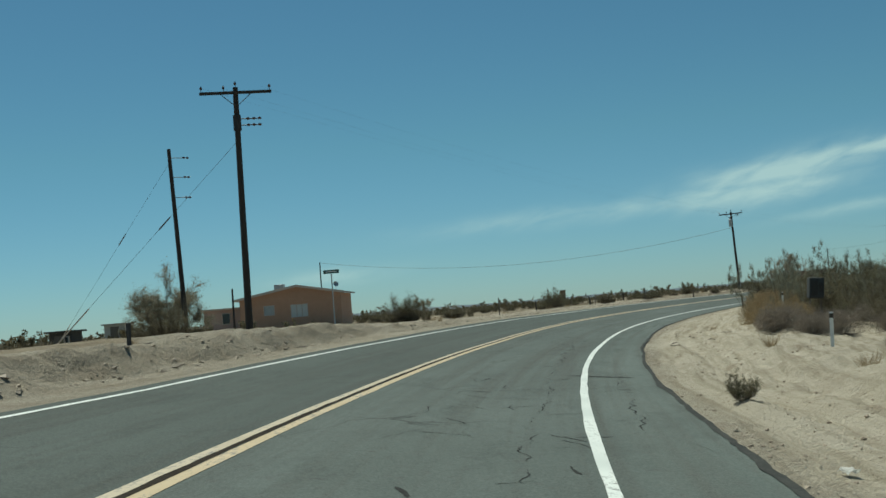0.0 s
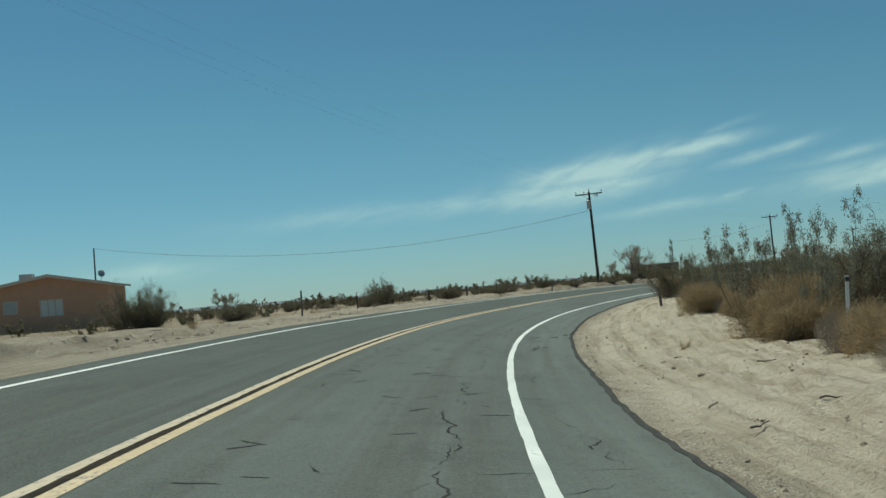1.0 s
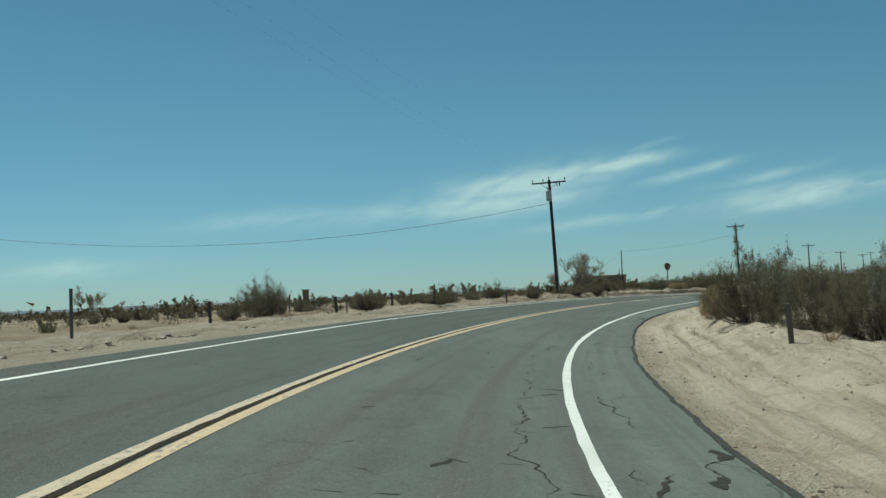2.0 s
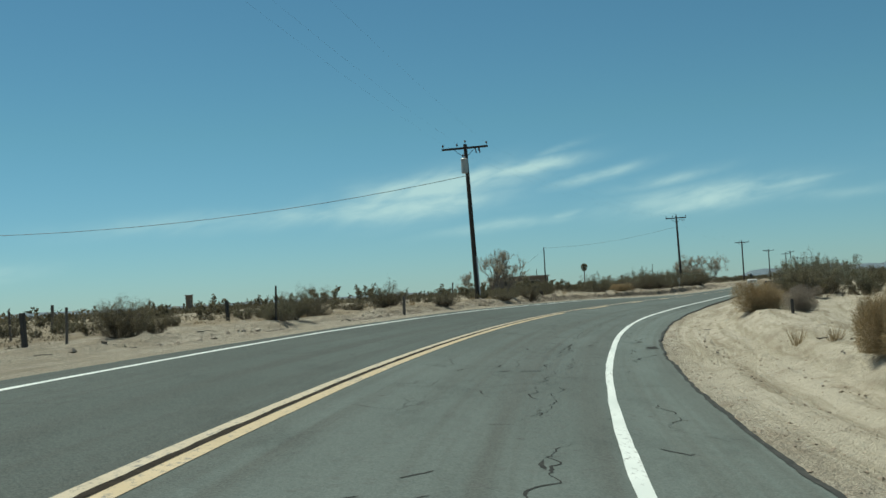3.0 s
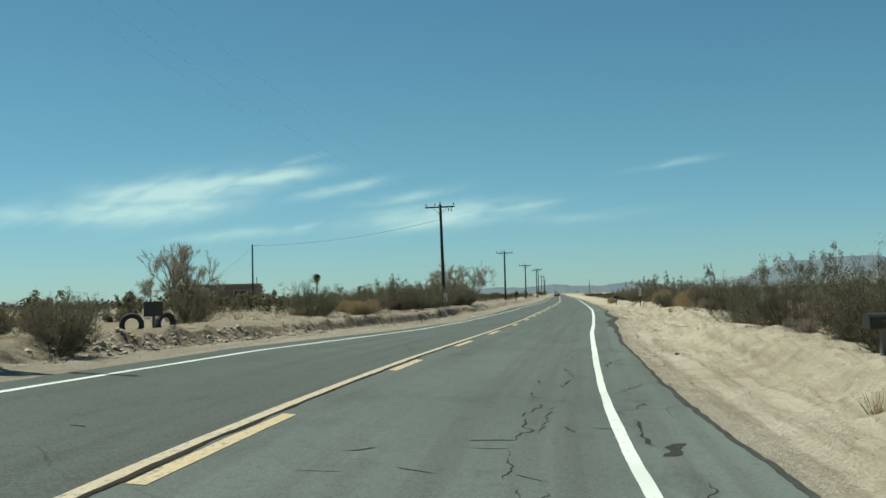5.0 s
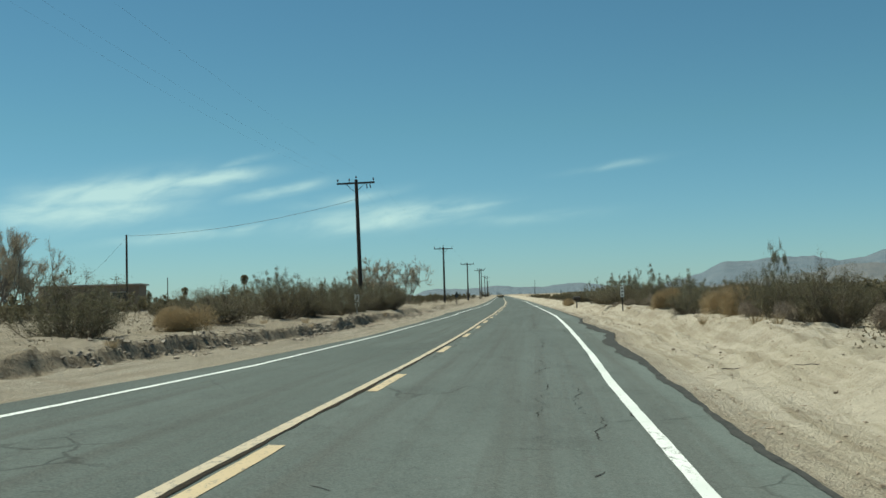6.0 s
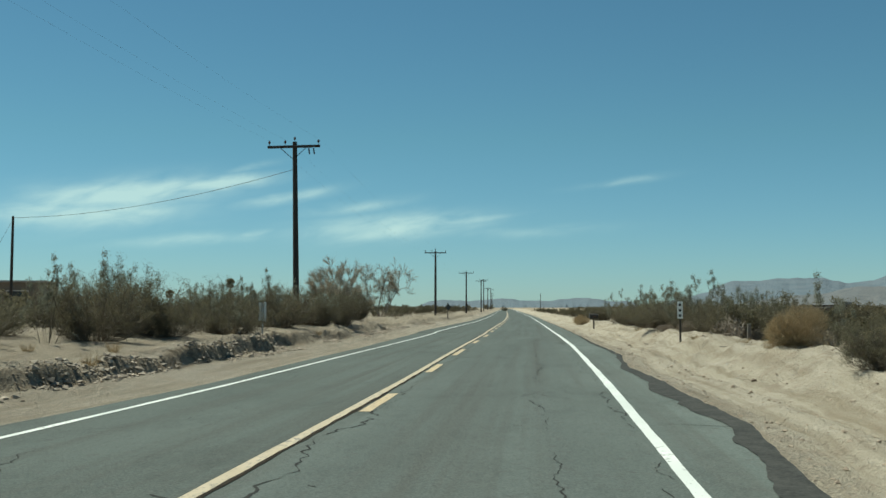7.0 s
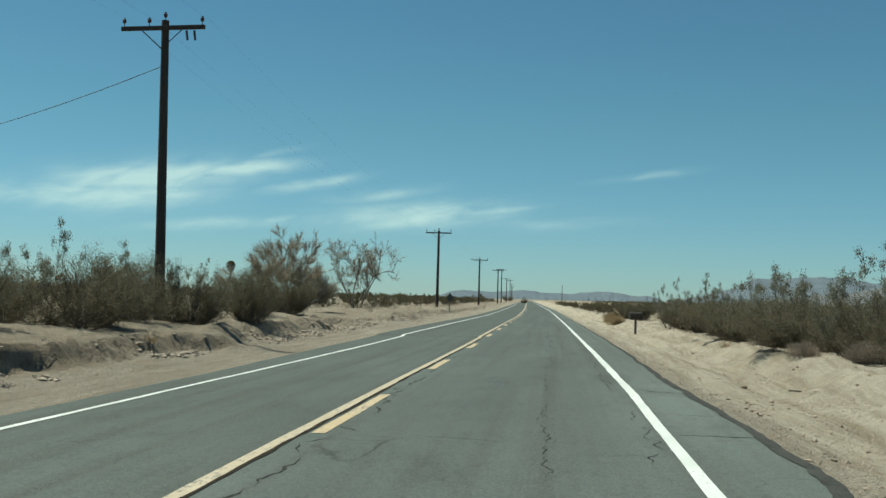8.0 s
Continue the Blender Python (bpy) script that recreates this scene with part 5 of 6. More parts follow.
def fan_palm(x, y, high, seed):
    rng = np.random.default_rng(seed)
    t = thing("fan_palm", pose(x, y, ground_at(x, y)), "slender fan palm with a round dark crown", "palm tree", "palms")
    k = np.linspace(0, 1, 8)
    p = np.stack([0.15 * np.sin(k * 2), 0 * k, k * high], 1)
    v, f = tube(p, np.linspace(0.24, 0.16, 8), 8)
    part("trunk", fast_mesh("trunk", v, f, BARK, True), None, t)
    n = 200
    d = unit(rng.normal(size=(n, 3)) + [0, 0, 0.45])
    s0 = p[-1] + d * 0.25
    path = np.stack([s0, s0 + d * 0.6, s0 + d * 1.05 + [0, 0, -0.18]], 1)
    part("crown", fast_mesh("crown", *ribbons(rng, path, 0.05, 0.09), LEAF), None, t)
    m = 260
    d = unit(np.concatenate([rng.normal(size=(m, 2)), -rng.uniform(0.8, 2.5, (m, 1))], 1))
    s0 = p[-1] + [0, 0, -0.4] + d * 0.2
    part("dead_fronds", fast_mesh("dead_fronds", *ribbons(rng, np.stack([s0, s0 + d * 0.5, s0 + d * 0.9 + [0, 0, -0.2]], 1), 0.04, 0.06), DRY_GREY), None, t)


fan_palm(-79.5, 272.0, 7.5, 3)
fan_palm(-112.0, 318.0, 5.2, 4)


# ---- pole fittings and wires ----
hb, ha = TOP_B - ground_at(*POLE_B) + 0.05, TOP_A - ground_at(*POLE_A) + 0.05
tank = part("transformer", moved(lathe([(0.17, -0.48), (0.2, -0.46), (0.2, 0.3), (0.215, 0.31), (0.215, 0.36), (0.15, 0.42), (0.05, 0.44)], 16), Matrix.Translation((-0.34, -0.12, hb - 1.3))), TANK_GREY, pole_b, "grey steel transformer can")
part("bushing", moved(insulator(), Matrix.Translation((-0.40, -0.12, hb - 0.88))), CERAMIC, tank)
part("bushing", moved(insulator(), Matrix.Translation((-0.25, -0.16, hb - 0.88))), CERAMIC, tank)
part("bracket", box((-0.42, 0.06, hb - 1.55), (-0.24, 0.16, hb - 1.15), 0.01), DARK_STEEL, pole_b)
part("conduit", rod((0.17, -0.06, -0.2), (0.03, 0.02, 2.6), 0.045, sides=8), STEEL, pole_b, "grey steel conduit up the base")
part("arrester", rod((0.5, 0.2, hb - 0.5), (0.5, 0.2, hb - 0.26), 0.04, sides=8), CERAMIC, pole_b)
for dz in (ha - 1.35, ha - 1.62):
    for u in (0.3, 0.55, 0.8):
        part("insulator", moved(insulator(), pose(0.08 + u * 0.62, 0.08 + u * 0.72, dz, 90, 0, 139)), CERAMIC, pole_a)
    part("bracket", rod((0.08, 0.1, dz), (0.6, 0.72, dz), 0.022, sides=6), DARK_STEEL, pole_a)
part("band", rod((0.07, 0.07, ha - 1.85), (0.07, 0.07, ha - 1.2), 0.17, sides=12), DARK_STEEL, pole_a)


def guy(top, foot, label):
    g = thing("guy_wire", pose(*foot), label, "guy wire", "guy wires")
    d = [a - b for a, b in zip(top, foot)]
    part("cable", rod((0, 0, 0), d, 0.007, sides=5), CABLE, g)
    part("strain_insulator", rod([v * 0.58 for v in d], [v * 0.64 for v in d], 0.03, sides=6), CERAMIC, g)
    k = 2.3 / math.sqrt(sum(v * v for v in d))
    part("guard", rod([v * 0.02 for v in d], [v * k for v in d], 0.03, sides=8), FASCIA, g, "pale plastic guard at the foot")
    return g


A2 = (-5.65, -128.66)
za2 = ground_at(*A2)
side_pole = pole_base(*A2, 11.6 - za2 + 0.05, 0.15, -0.22, -0.3, "dark wooden pole with three insulators on its side", group="")
for dz in (11.15 - za2, 10.05 - za2, 8.9 - za2):
    part("bracket", rod((-0.2, -0.27, dz), (0.38, 0.36, dz - 0.05), 0.02, sides=6), DARK_STEEL, side_pole)
    part("insulator", moved(insulator(), pose(0.2, 0.16, dz - 0.03, 90, 0, 139)), CERAMIC, side_pole)
    part("insulator", moved(insulator(), pose(0.34, 0.31, dz - 0.05, 90, 0, 139)), CERAMIC, side_pole)
guy((POLE_A[0], POLE_A[1], 9.05), (1.5, -141.2, ground_at(1.5, -141.2)), "steel guy wire with a pale guard at its foot")
guy((A2[0] - 0.2, A2[1] - 0.27, 10.9), (-16.5, -130.5, ground_at(-16.5, -130.5)), "steel guy wire with a pale guard at its foot")


def thin_pole(x, y, tall, r=0.11, label="slim dark wooden service pole"):
    return pole_base(x, y, tall, r, 0.05, 0, label, "service_pole", "service poles")


THIN_A, THIN_C = (-61.0, -63.65), (-30.75, 45.7)
thin_pole(*THIN_A, 8.6)
thin_pole(*THIN_C, 6.55)
thin_pole(-33.7, -101.9, 4.3, 0.12, "short dark wooden post beside the house")
thin_pole(-62.0, 150.0, 5.4)
thin_pole(-45.0, 215.0, 6.0)
thin_pole(7.0, 327.0, 6.0)
sagging("service_wire", (POLE_B[0] - 0.32, POLE_B[1] + 0.2, TOP_B - 1.9), (*THIN_A, ground_at(*THIN_A) + 8.5), 2.35, 0.016, "dark service wire hung between two poles")
sagging("service_wire", (POLE_C[0] - 0.1, POLE_C[1], TOP_C - 1.3), (*THIN_C, ground_at(*THIN_C) + 6.4), 0.55, 0.012, "dark service wire hung between two poles")
sagging("service_wire", (*THIN_C, ground_at(*THIN_C) + 6.2), (-42.0, 62.0, 3.6), 0.3, 0.01, "dark service wire to a house")
tops = [(POLE_A, TOP_A, 49), ((POLE_B[0] - 0.38, POLE_B[1] + 0.3), TOP_B, 5), (POLE_C, TOP_C, -6), (POLE_D, TOP_D, 3), (POLE_E, TOP_E, 2), (POLE_F, TOP_F, 2)]
for (p0, z0, t0), (p1, z1, t1) in zip(tops, tops[1:]):
    for u in (-1.22, -0.42, 1.22):
        a = (p0[0] + u * math.cos(radians(t0)), p0[1] + u * math.sin(radians(t0)), z0)
        b = (p1[0] + u * math.cos(radians(t1)), p1[1] + u * math.sin(radians(t1)), z1)
        sagging("power_line", a, b, 0.9, 0.0016, "thin bare power line between utility poles")


# ---- the house beyond the bend ----
def prism(points, y0, y1):
    """A flat outline in x and z, made thick in y."""
    bm = bmesh.new()
    a = [bm.verts.new((x, y0, z)) for x, z in points]
    b = [bm.verts.new((x, y1, z)) for x, z in points]
    bm.faces.new(a)
    bm.faces.new(b[::-1])
    n = len(points)
    for i in range(n):
        bm.faces.new((a[i], b[i], b[(i + 1) % n], a[(i + 1) % n]))
    bmesh.ops.recalc_face_normals(bm, faces=bm.faces)
    return bm


def window(parent, x0, x1, z0, z1, y, pane_mat, bars=1):
    w = part("window", box((x0, y + 0.1, z0), (x1, y + 0.13, z1)), pane_mat, parent, "window behind a pale frame")
    for lo, hi in (((x0, y, z0 - 0.06), (x1, y + 0.14, z0)), ((x0, y, z1), (x1, y + 0.14, z1 + 0.06)), ((x0 - 0.06, y, z0 - 0.06), (x0, y + 0.14, z1 + 0.06)), ((x1, y, z0 - 0.06), (x1 + 0.06, y + 0.14, z1 + 0.06))):
        part("frame", box(lo, hi), FASCIA, w)
    for i in range(bars):
        xm = x0 + (x1 - x0) * (i + 1) / (bars + 1)
        part("mullion", box((xm - 0.03, y + 0.02, z0), (xm + 0.03, y + 0.098, z1)), FASCIA, w)


def build_house():
    hz = 0.83
    h = thing("house", pose(-47.54, -89.44, hz, 0, 0, 36.9), "low salmon stucco house with a shallow gabled roof", "house")
    W, D, eave_l, eave_r, peak, xp = 11.1, 9.0, 3.25, 3.35, 4.3, 6.4
    x0, x1, z0, z1 = 5.55, 7.45, 1.0, 2.42
    top = lambda x: eave_l + (peak - eave_l) * x / xp if x < xp else peak + (eave_r - peak) * (x - xp) / (W - xp)  # noqa: E731
    g0, g1, k0, k1 = 2.6, 3.8, 1.4, 2.5
    for pts in ([(0, -0.5), (g0, -0.5), (g0, top(g0)), (0, eave_l)], [(g0, -0.5), (g1, -0.5), (g1, k0), (g0, k0)], [(g0, k1), (g1, k1), (g1, top(g1)), (g0, top(g0))],
                [(g1, -0.5), (x0, -0.5), (x0, top(x0)), (g1, top(g1))], [(x0, -0.5), (x1, -0.5), (x1, z0), (x0, z0)], [(x0, z1), (x1, z1), (x1, top(x1)), (xp, peak), (x0, top(x0))],
                [(x1, -0.5), (W, -0.5), (W, eave_r), (x1, top(x1))]):
        part("wall", prism(pts, 0, 0.2), STUCCO, h)
    part("wall", box((0, 0.2, -0.5), (0.2, D, eave_l)), STUCCO, h)
    part("wall", box((W - 0.2, 0.2, -0.5), (W, D, eave_r)), STUCCO, h)
    part("wall", prism([(0.2, -0.5), (W - 0.2, -0.5), (W - 0.2, eave_r), (xp, peak), (0.2, eave_l)], D - 0.2, D), STUCCO, h)
    window(h, x0 + 0.06, x1 - 0.06, z0 + 0.06, z1 - 0.06, 0.0, CURTAIN, 2)
    window(h, g0 + 0.06, g1 - 0.06, k0 + 0.06, k1 - 0.06, 0.0, TANK_GREY, 0)
    sl, sr = (peak - eave_l) / xp, (eave_r - peak) / (W - xp)
    part("roof", prism([(-0.6, eave_l - 0.6 * sl + 0.02), (xp, peak + 0.02), (xp, peak + 0.2), (-0.6, eave_l - 0.6 * sl + 0.2)], -0.5, D + 0.4), ROOFING, h)
    part("roof", prism([(xp, peak + 0.02), (W + 0.45, eave_r + 0.45 * sr + 0.02), (W + 0.45, eave_r + 0.45 * sr + 0.2), (xp, peak + 0.2)], -0.5, D + 0.4), ROOFING, h)
    part("fascia", prism([(-0.6, eave_l - 0.6 * sl - 0.03), (xp, peak - 0.03), (xp, peak + 0.23), (-0.6, eave_l - 0.6 * sl + 0.23)], -0.55, -0.503), FASCIA, h)
    part("fascia", prism([(xp, peak - 0.03), (W + 0.45, eave_r + 0.45 * sr - 0.03), (W + 0.45, eave_r + 0.45 * sr + 0.23), (xp, peak + 0.23)], -0.55, -0.503), FASCIA, h)
    cooler = part("roof_cooler", box((3.5, 2.0, top(3.5) + 0.1), (4.6, 3.0, top(3.5) + 0.95), 0.05), TANK_GREY, h, "grey box cooler on the roof")
    for i in range(4):
        part("louvre", box((3.6, 1.96, top(3.5) + 0.3 + 0.14 * i), (4.5, 1.995, top(3.5) + 0.38 + 0.14 * i)), STEEL, cooler)
    dish = part("dish", moved(lathe([(0.02, 0.0), (0.13, 0.015), (0.24, 0.06), (0.3, 0.11), (0.28, 0.115), (0.2, 0.06), (0.02, 0.015)], 16), pose(10.6, 0.4, eave_r + 0.9, 70, 0, 30)), STEEL, h, "small grey dish aerial")
    part("mast", rod((10.6, 0.5, eave_r), (10.6, 0.45, eave_r + 0.9), 0.025, sides=6), STEEL, dish)
    # lean-to
    for lo, hi in (((-4.4, 1.5, -0.5), (-0.0, 1.7, 2.45)), ((-4.4, 1.7, -0.5), (-4.2, 6.5, 2.45)), ((-4.2, 6.3, -0.5), (0.0, 6.5, 2.45))):
        part("wall", box(lo, hi), PINK, h, "pale pink stucco wall")
    part("roof", box((-5.0, 1.0, 2.45), (-0.003, 6.9, 2.62)), FASCIA, h)
    window(h, -2.3, -1.5, 0.9, 2.0, 1.38, GLASS_DARK, 0)
    return h


build_house()


def shed(x, y, w, d, high, turn, mat, label, name="shed"):
    h = thing(name, pose(x, y, ground_at(x, y) - 0.1, 0, 0, turn), label, "shed", "outbuildings")
    for lo, hi in (((-w / 2, -d / 2, 0), (w / 2, -d / 2 + 0.12, high)), ((-w / 2, d / 2 - 0.12, 0), (w / 2, d / 2, high)), ((-w / 2, -d / 2 + 0.12, 0), (-w / 2 + 0.12, d / 2 - 0.12, high)), ((w / 2 - 0.12, -d / 2 + 0.12, 0), (w / 2, d / 2 - 0.12, high))):
        part("wall", box(lo, hi), mat, h)
    part("roof", box((-w / 2 - 0.25, -d / 2 - 0.25, high), (w / 2 + 0.25, d / 2 + 0.25, high + 0.14), 0.02), mat if mat is DARK_BOARD else ROOFING, h)
    part("door", box((-0.45, -d / 2 - 0.03, 0.1), (0.45, -d / 2 - 0.003, min(high - 0.2, 2.1))), GREY_WOOD, h)
    window(h, w * 0.22, w * 0.38, high * 0.45, high * 0.75, -d / 2 - 0.143, GLASS_DARK, 0)
    return h


DARK_BOARD = plain("dark_weathered_board", (0.05, 0.045, 0.04), (0.09, 0.08, 0.07), 2, 0.9, stretch=(5, 5, 0.5), bump=0.4)
PALE_BOARD = plain("pale_board", (0.42, 0.40, 0.36), (0.5, 0.48, 0.43), 2, 0.8, bump=0.2)
BROWN_BOARD = plain("brown_board", (0.16, 0.12, 0.09), (0.22, 0.17, 0.13), 2, 0.85, bump=0.3)
shed(-25.1, -124.3, 1.7, 1.5, 1.3, 30, DARK_BOARD, "small dark weathered shed among the scrub")
shed(-56.8, -98.5, 2.2, 3.2, 2.3, 40, PALE_BOARD, "pale trailer-like outbuilding far off", "trailer")
shed(-38.5, 58.0, 9.0, 5.0, 2.6, 12, BROWN_BOARD, "low brown house with a flat pale roof behind trees", "cabin")
shed(-110.8, 73.5, 1.3, 1.2, 3.1, 40, BROWN_BOARD, "tall narrow brown outhouse far off in the scrub", "outhouse")
shed(64.0, 520.0, 9.0, 6.0, 2.7, 0, PALE_BOARD, "pale distant house low among the scrub", "cabin")
shed(60.4, 191.5, 10.5, 5.0, 1.75, -14, DARK_BOARD, "long low dark shelter among the scrub")
shed(48.4, 194.4, 1.5, 1.5, 1.8, 0, PALE_BOARD, "small pale box-like outbuilding in the scrub", "outbuilding")


# ---- signs, posts, boxes beside the road ----
def street_sign(x, y):
    s = thing("street_sign", pose(x, y, ground_at(x, y), 0, 0, 38), "street name sign on a thin steel post", "sign")
    part("post", rod((0, 0, -0.3), (0, 0, 2.46), 0.028, sides=8), STEEL, s)
    blade = part("blade", box((-0.36, -0.012, 2.47), (0.36, 0.012, 2.64), 0.004), GREEN_SIGN, s, "dark green name blade")
    part("lettering_bar", box((-0.27, -0.017, 2.53), (0.27, -0.0125, 2.58)), WHITE_MARK, blade)
    return s


GREEN_SIGN = plain("sign_green", (0.02, 0.07, 0.055), (0.03, 0.09, 0.07), 4, 0.5, bump=0)
street_sign(8.5, -131.2)


def object_marker(x, y, high, turn, tall, half, plates, post_mat, dots, label):
    """Narrow white marker plates on a post, each by its offset across the post."""
    p = thing("object_marker", pose(x, y, ground_at(x, y), 0, 0, turn), label, "road marker", "object markers")
    part("post", box((-0.03, -0.0, -0.3), (0.03, 0.04, high - 0.02), 0.004), post_mat, p)
    for u in plates:
        plate = part("plate", box((u - half, -0.022, high - tall), (u + half, -0.003, high + 0.02), 0.006), WHITE_MARK, p, "white plate with rounded reflectors")
        for k in range(dots):
            part("reflector", moved(lathe([(0.045, 0.0), (0.045, 0.006), (0.02, 0.012)], 10), pose(u, -0.022, high - tall * (0.82 - 0.33 * k), 90, 0, 0)), DARK_STEEL, plate)
    return p


object_marker(-7.05, 15.75, 1.12, 20, 0.64, 0.04, (-0.085, 0.085), STEEL, 0, "two narrow white marker strips on a steel post")
object_marker(6.84, 14.1, 1.29, -15, 0.52, 0.085, (0.0,), DARK_STEEL, 3, "narrow white marker plate with dark reflectors on a dark post")


def delineator(x, y, high, label="white plastic delineator post stuck in the sand"):
    p = thing("delineator_post", pose(x, y, ground_at(x, y), 2, 3, 20), label, "post", "delineator posts")
    part("post", box((-0.036, -0.012, -0.2), (0.036, 0.012, high), 0.006), WHITE_MARK, p)
    part("cap", box((-0.037, -0.016, high - 0.12), (0.037, -0.0125, high - 0.03)), DARK_STEEL, p)
    return p


delineator(35.9, -144.6, 0.68)
delineator(27.2, -125.2, 1.28)


def stake(x, y, high, mat, r=0.045, label="weathered wooden fence post"):
    p = thing("fence_post", pose(x, y, ground_at(x, y), pick.uniform(-3, 3), pick.uniform(-4, 4), pick.uniform(0, 90)), label, "post", "fence posts")
    part("post", box((-r, -r, -0.3), (r, r, high), 0.012), mat, p)
    return p


stake(16.6, -104.6, 0.8, GREY_WOOD)
stake(1.43, -108.75, 1.2, GREY_WOOD, 0.035)
stake(-2.1, -99.2, 0.7, DARK_BOARD)
stake(22.1, -151.6, 0.5, DARK_BOARD, 0.04)
stake(-3.6, -89.0, 0.7, DARK_BOARD)
stake(-4.3, -87.0, 0.8, GREY_WOOD, 0.03)
stake(-8.6, -84.0, 0.8, GREY_WOOD, 0.03)
stake(-5.2, -76.6, 1.05, DARK_BOARD, 0.03)
stake(-12.3, -68.1, 0.8, DARK_BOARD, 0.06)
stake(-5.55, -65.8, 0.75, GREY_WOOD)
stake(-8.2, -53.2, 1.0, GREY_WOOD, 0.035)
stake(9.6, -71.9, 0.4, DARK_BOARD)
stake(8.6, 12.2, 0.5, GREY_WOOD, 0.05, "short grey utility marker post")
stake(-20.0, -80.0, 1.0, GREY_WOOD)
stake(-16.0, -74.0, 1.0, GREY_WOOD)


def mailbox(x, y, turn, mat, label, post_high=0.85, size=(0.2, 0.52, 0.24)):
    w, d, h = size
    m = thing("mailbox", pose(x, y, ground_at(x, y), 0, 0, turn), label, "mailbox", "mailboxes")
    part("post", box((-0.05, -0.05, -0.3), (0.05, 0.05, post_high), 0.008), GREY_WOOD, m)
    pts = [(-w / 2, 0), (w / 2, 0)] + [(w / 2 * math.cos(a), h - w / 2 + w / 2 * math.sin(a)) for a in np.linspace(0, math.pi, 9)]
    body = part("box", moved(prism(pts, -d / 2, d / 2), Matrix.Translation((0, 0, post_high + 0.004))), mat, m)
    part("door", moved(prism([(x_ * 1.06, z_ * 1.03) for x_, z_ in pts], -d / 2 - 0.016, -d / 2 - 0.002), Matrix.Translation((0, 0, post_high))), mat, body)
    part("flag", box((w / 2 + 0.004, -0.08, post_high + 0.1), (w / 2 + 0.012, 0.14, post_high + 0.14)), RUST, body)
    return m


white_box = mailbox(6.55, -49.75, -72, WHITE_MARK, "white and dark mailboxes on one leaning wooden post", 0.82, (0.18, 0.42, 0.2))
part("box", box((-0.09, -0.26, 0.5), (0.09, 0.02, 0.66), 0.02), DARK_STEEL, white_box, "dark lower box")
part("lettering_bar", box((-0.096, -0.14, 0.9), (-0.092, 0.14, 0.93)), DARK_STEEL, white_box)
mailbox(7.05, -45.2, -75, DARK_STEEL, "dark dented mailbox on a wooden post", 0.42, (0.22, 0.55, 0.24))
mailbox(6.55, 52.5, -80, DARK_STEEL, "dark dented mailbox on a wooden post", 0.72, (0.32, 0.56, 0.32))


def tyre(x, y, turn, scale=1.0):
    """A worn tyre standing half sunk in the sand."""
    bm = bmesh.new()
    R, r, n, k = 0.36, 0.115, 30, 12
    rings = []
    for i in range(n):
        a = 2 * math.pi * i / n
        ring = []
        for j in range(k):
            b = 2 * math.pi * j / k
            rr = R - 0.02 + r * (0.95 * math.cos(b) if math.cos(b) < 0 else 0.62 * math.cos(b)) + (0.012 if math.cos(b) > 0.3 and i % 2 else 0)
            ring.append(bm.verts.new((rr * math.cos(a), r * 1.05 * math.sin(b), rr * math.sin(a))))
        rings.append(ring)
    for i in range(n):
        p, q_ = rings[i], rings[(i + 1) % n]
        for j in range(k):
            bm.faces.new((p[j], p[(j + 1) % k], q_[(j + 1) % k], q_[j]))
    bmesh.ops.recalc_face_normals(bm, faces=bm.faces)
    me = bpy.data.meshes.new("tyre")
    bm.to_mesh(me)
    bm.free()
    me.materials.append(RUBBER)
    ob = new("tyre", me)
    ob.matrix_world = pose(x, y, ground_at(x, y) + 0.13, 0, 0, turn) @ Matrix.Diagonal((scale, scale, scale, 1))
    return tagged(ob, "old black tyre standing half buried in sand", "tyre", "half-buried tyres")


tyre(-9.95, -33.3, 20, 0.82)
tyre(-9.75, -31.3, 62, 0.85)
board = thing("sign_board", pose(-9.6, -32.6, ground_at(-9.6, -32.6), 0, 0, 10), "dark square board on a short post", "sign")
part("post", box((-0.04, 0.03, -0.3), (0.04, 0.1, 0.6), 0.006), GREY_WOOD, board)
part("panel", box((-0.27, -0.02, 0.40), (0.27, 0.028, 0.82), 0.01), DARK_BOARD, board)

CAB_GREY = plain("dull_grey_paint", (0.035, 0.036, 0.034), (0.06, 0.06, 0.056), 4, 0.7, bump=0.1)
cab = thing("metal_cabinet", pose(29.4, -127.7, ground_at(29.4, -127.7) + 0.4, 0, 6, 35) @ Matrix.Diagonal((0.6, 0.6, 0.72, 1)), "weathered grey metal cabinet half hidden in bushes", "cabinet")
part("body", box((-0.45, -0.3, 0.9), (0.45, 0.35, 1.95), 0.09), CAB_GREY, cab)
part("leg", box((-0.36, -0.04, -1.0), (-0.28, 0.04, 0.9)), GREY_WOOD, cab)
part("leg", box((0.28, -0.04, -1.0), (0.36, 0.04, 0.9)), GREY_WOOD, cab)
part("opening", box((-0.33, -0.318, 1.05), (0.05, -0.302, 1.8), 0.006), DARK_STEEL, cab, "dark opening")
part("opening", box((0.12, -0.318, 1.25), (0.36, -0.302, 1.7), 0.006), DARK_STEEL, cab, "dark opening")

back_sign = thing("warning_sign", pose(-6.35, 95.3, ground_at(-6.35, 95.3), 0, 0, 48), "grey back of a diamond road sign on a post", "sign")
part("post", box((-0.04, -0.04, -0.3), (0.04, 0.04, 1.85), 0.005), GREY_WOOD, back_sign)
part("plate", moved(box((-0.3, -0.012, -0.3), (0.3, 0.012, 0.3), 0.004), Matrix.Translation((0, -0.055, 1.42)) @ pose(0, 0, 0, 0, 45, 0)), CAB_GREY, back_sign)


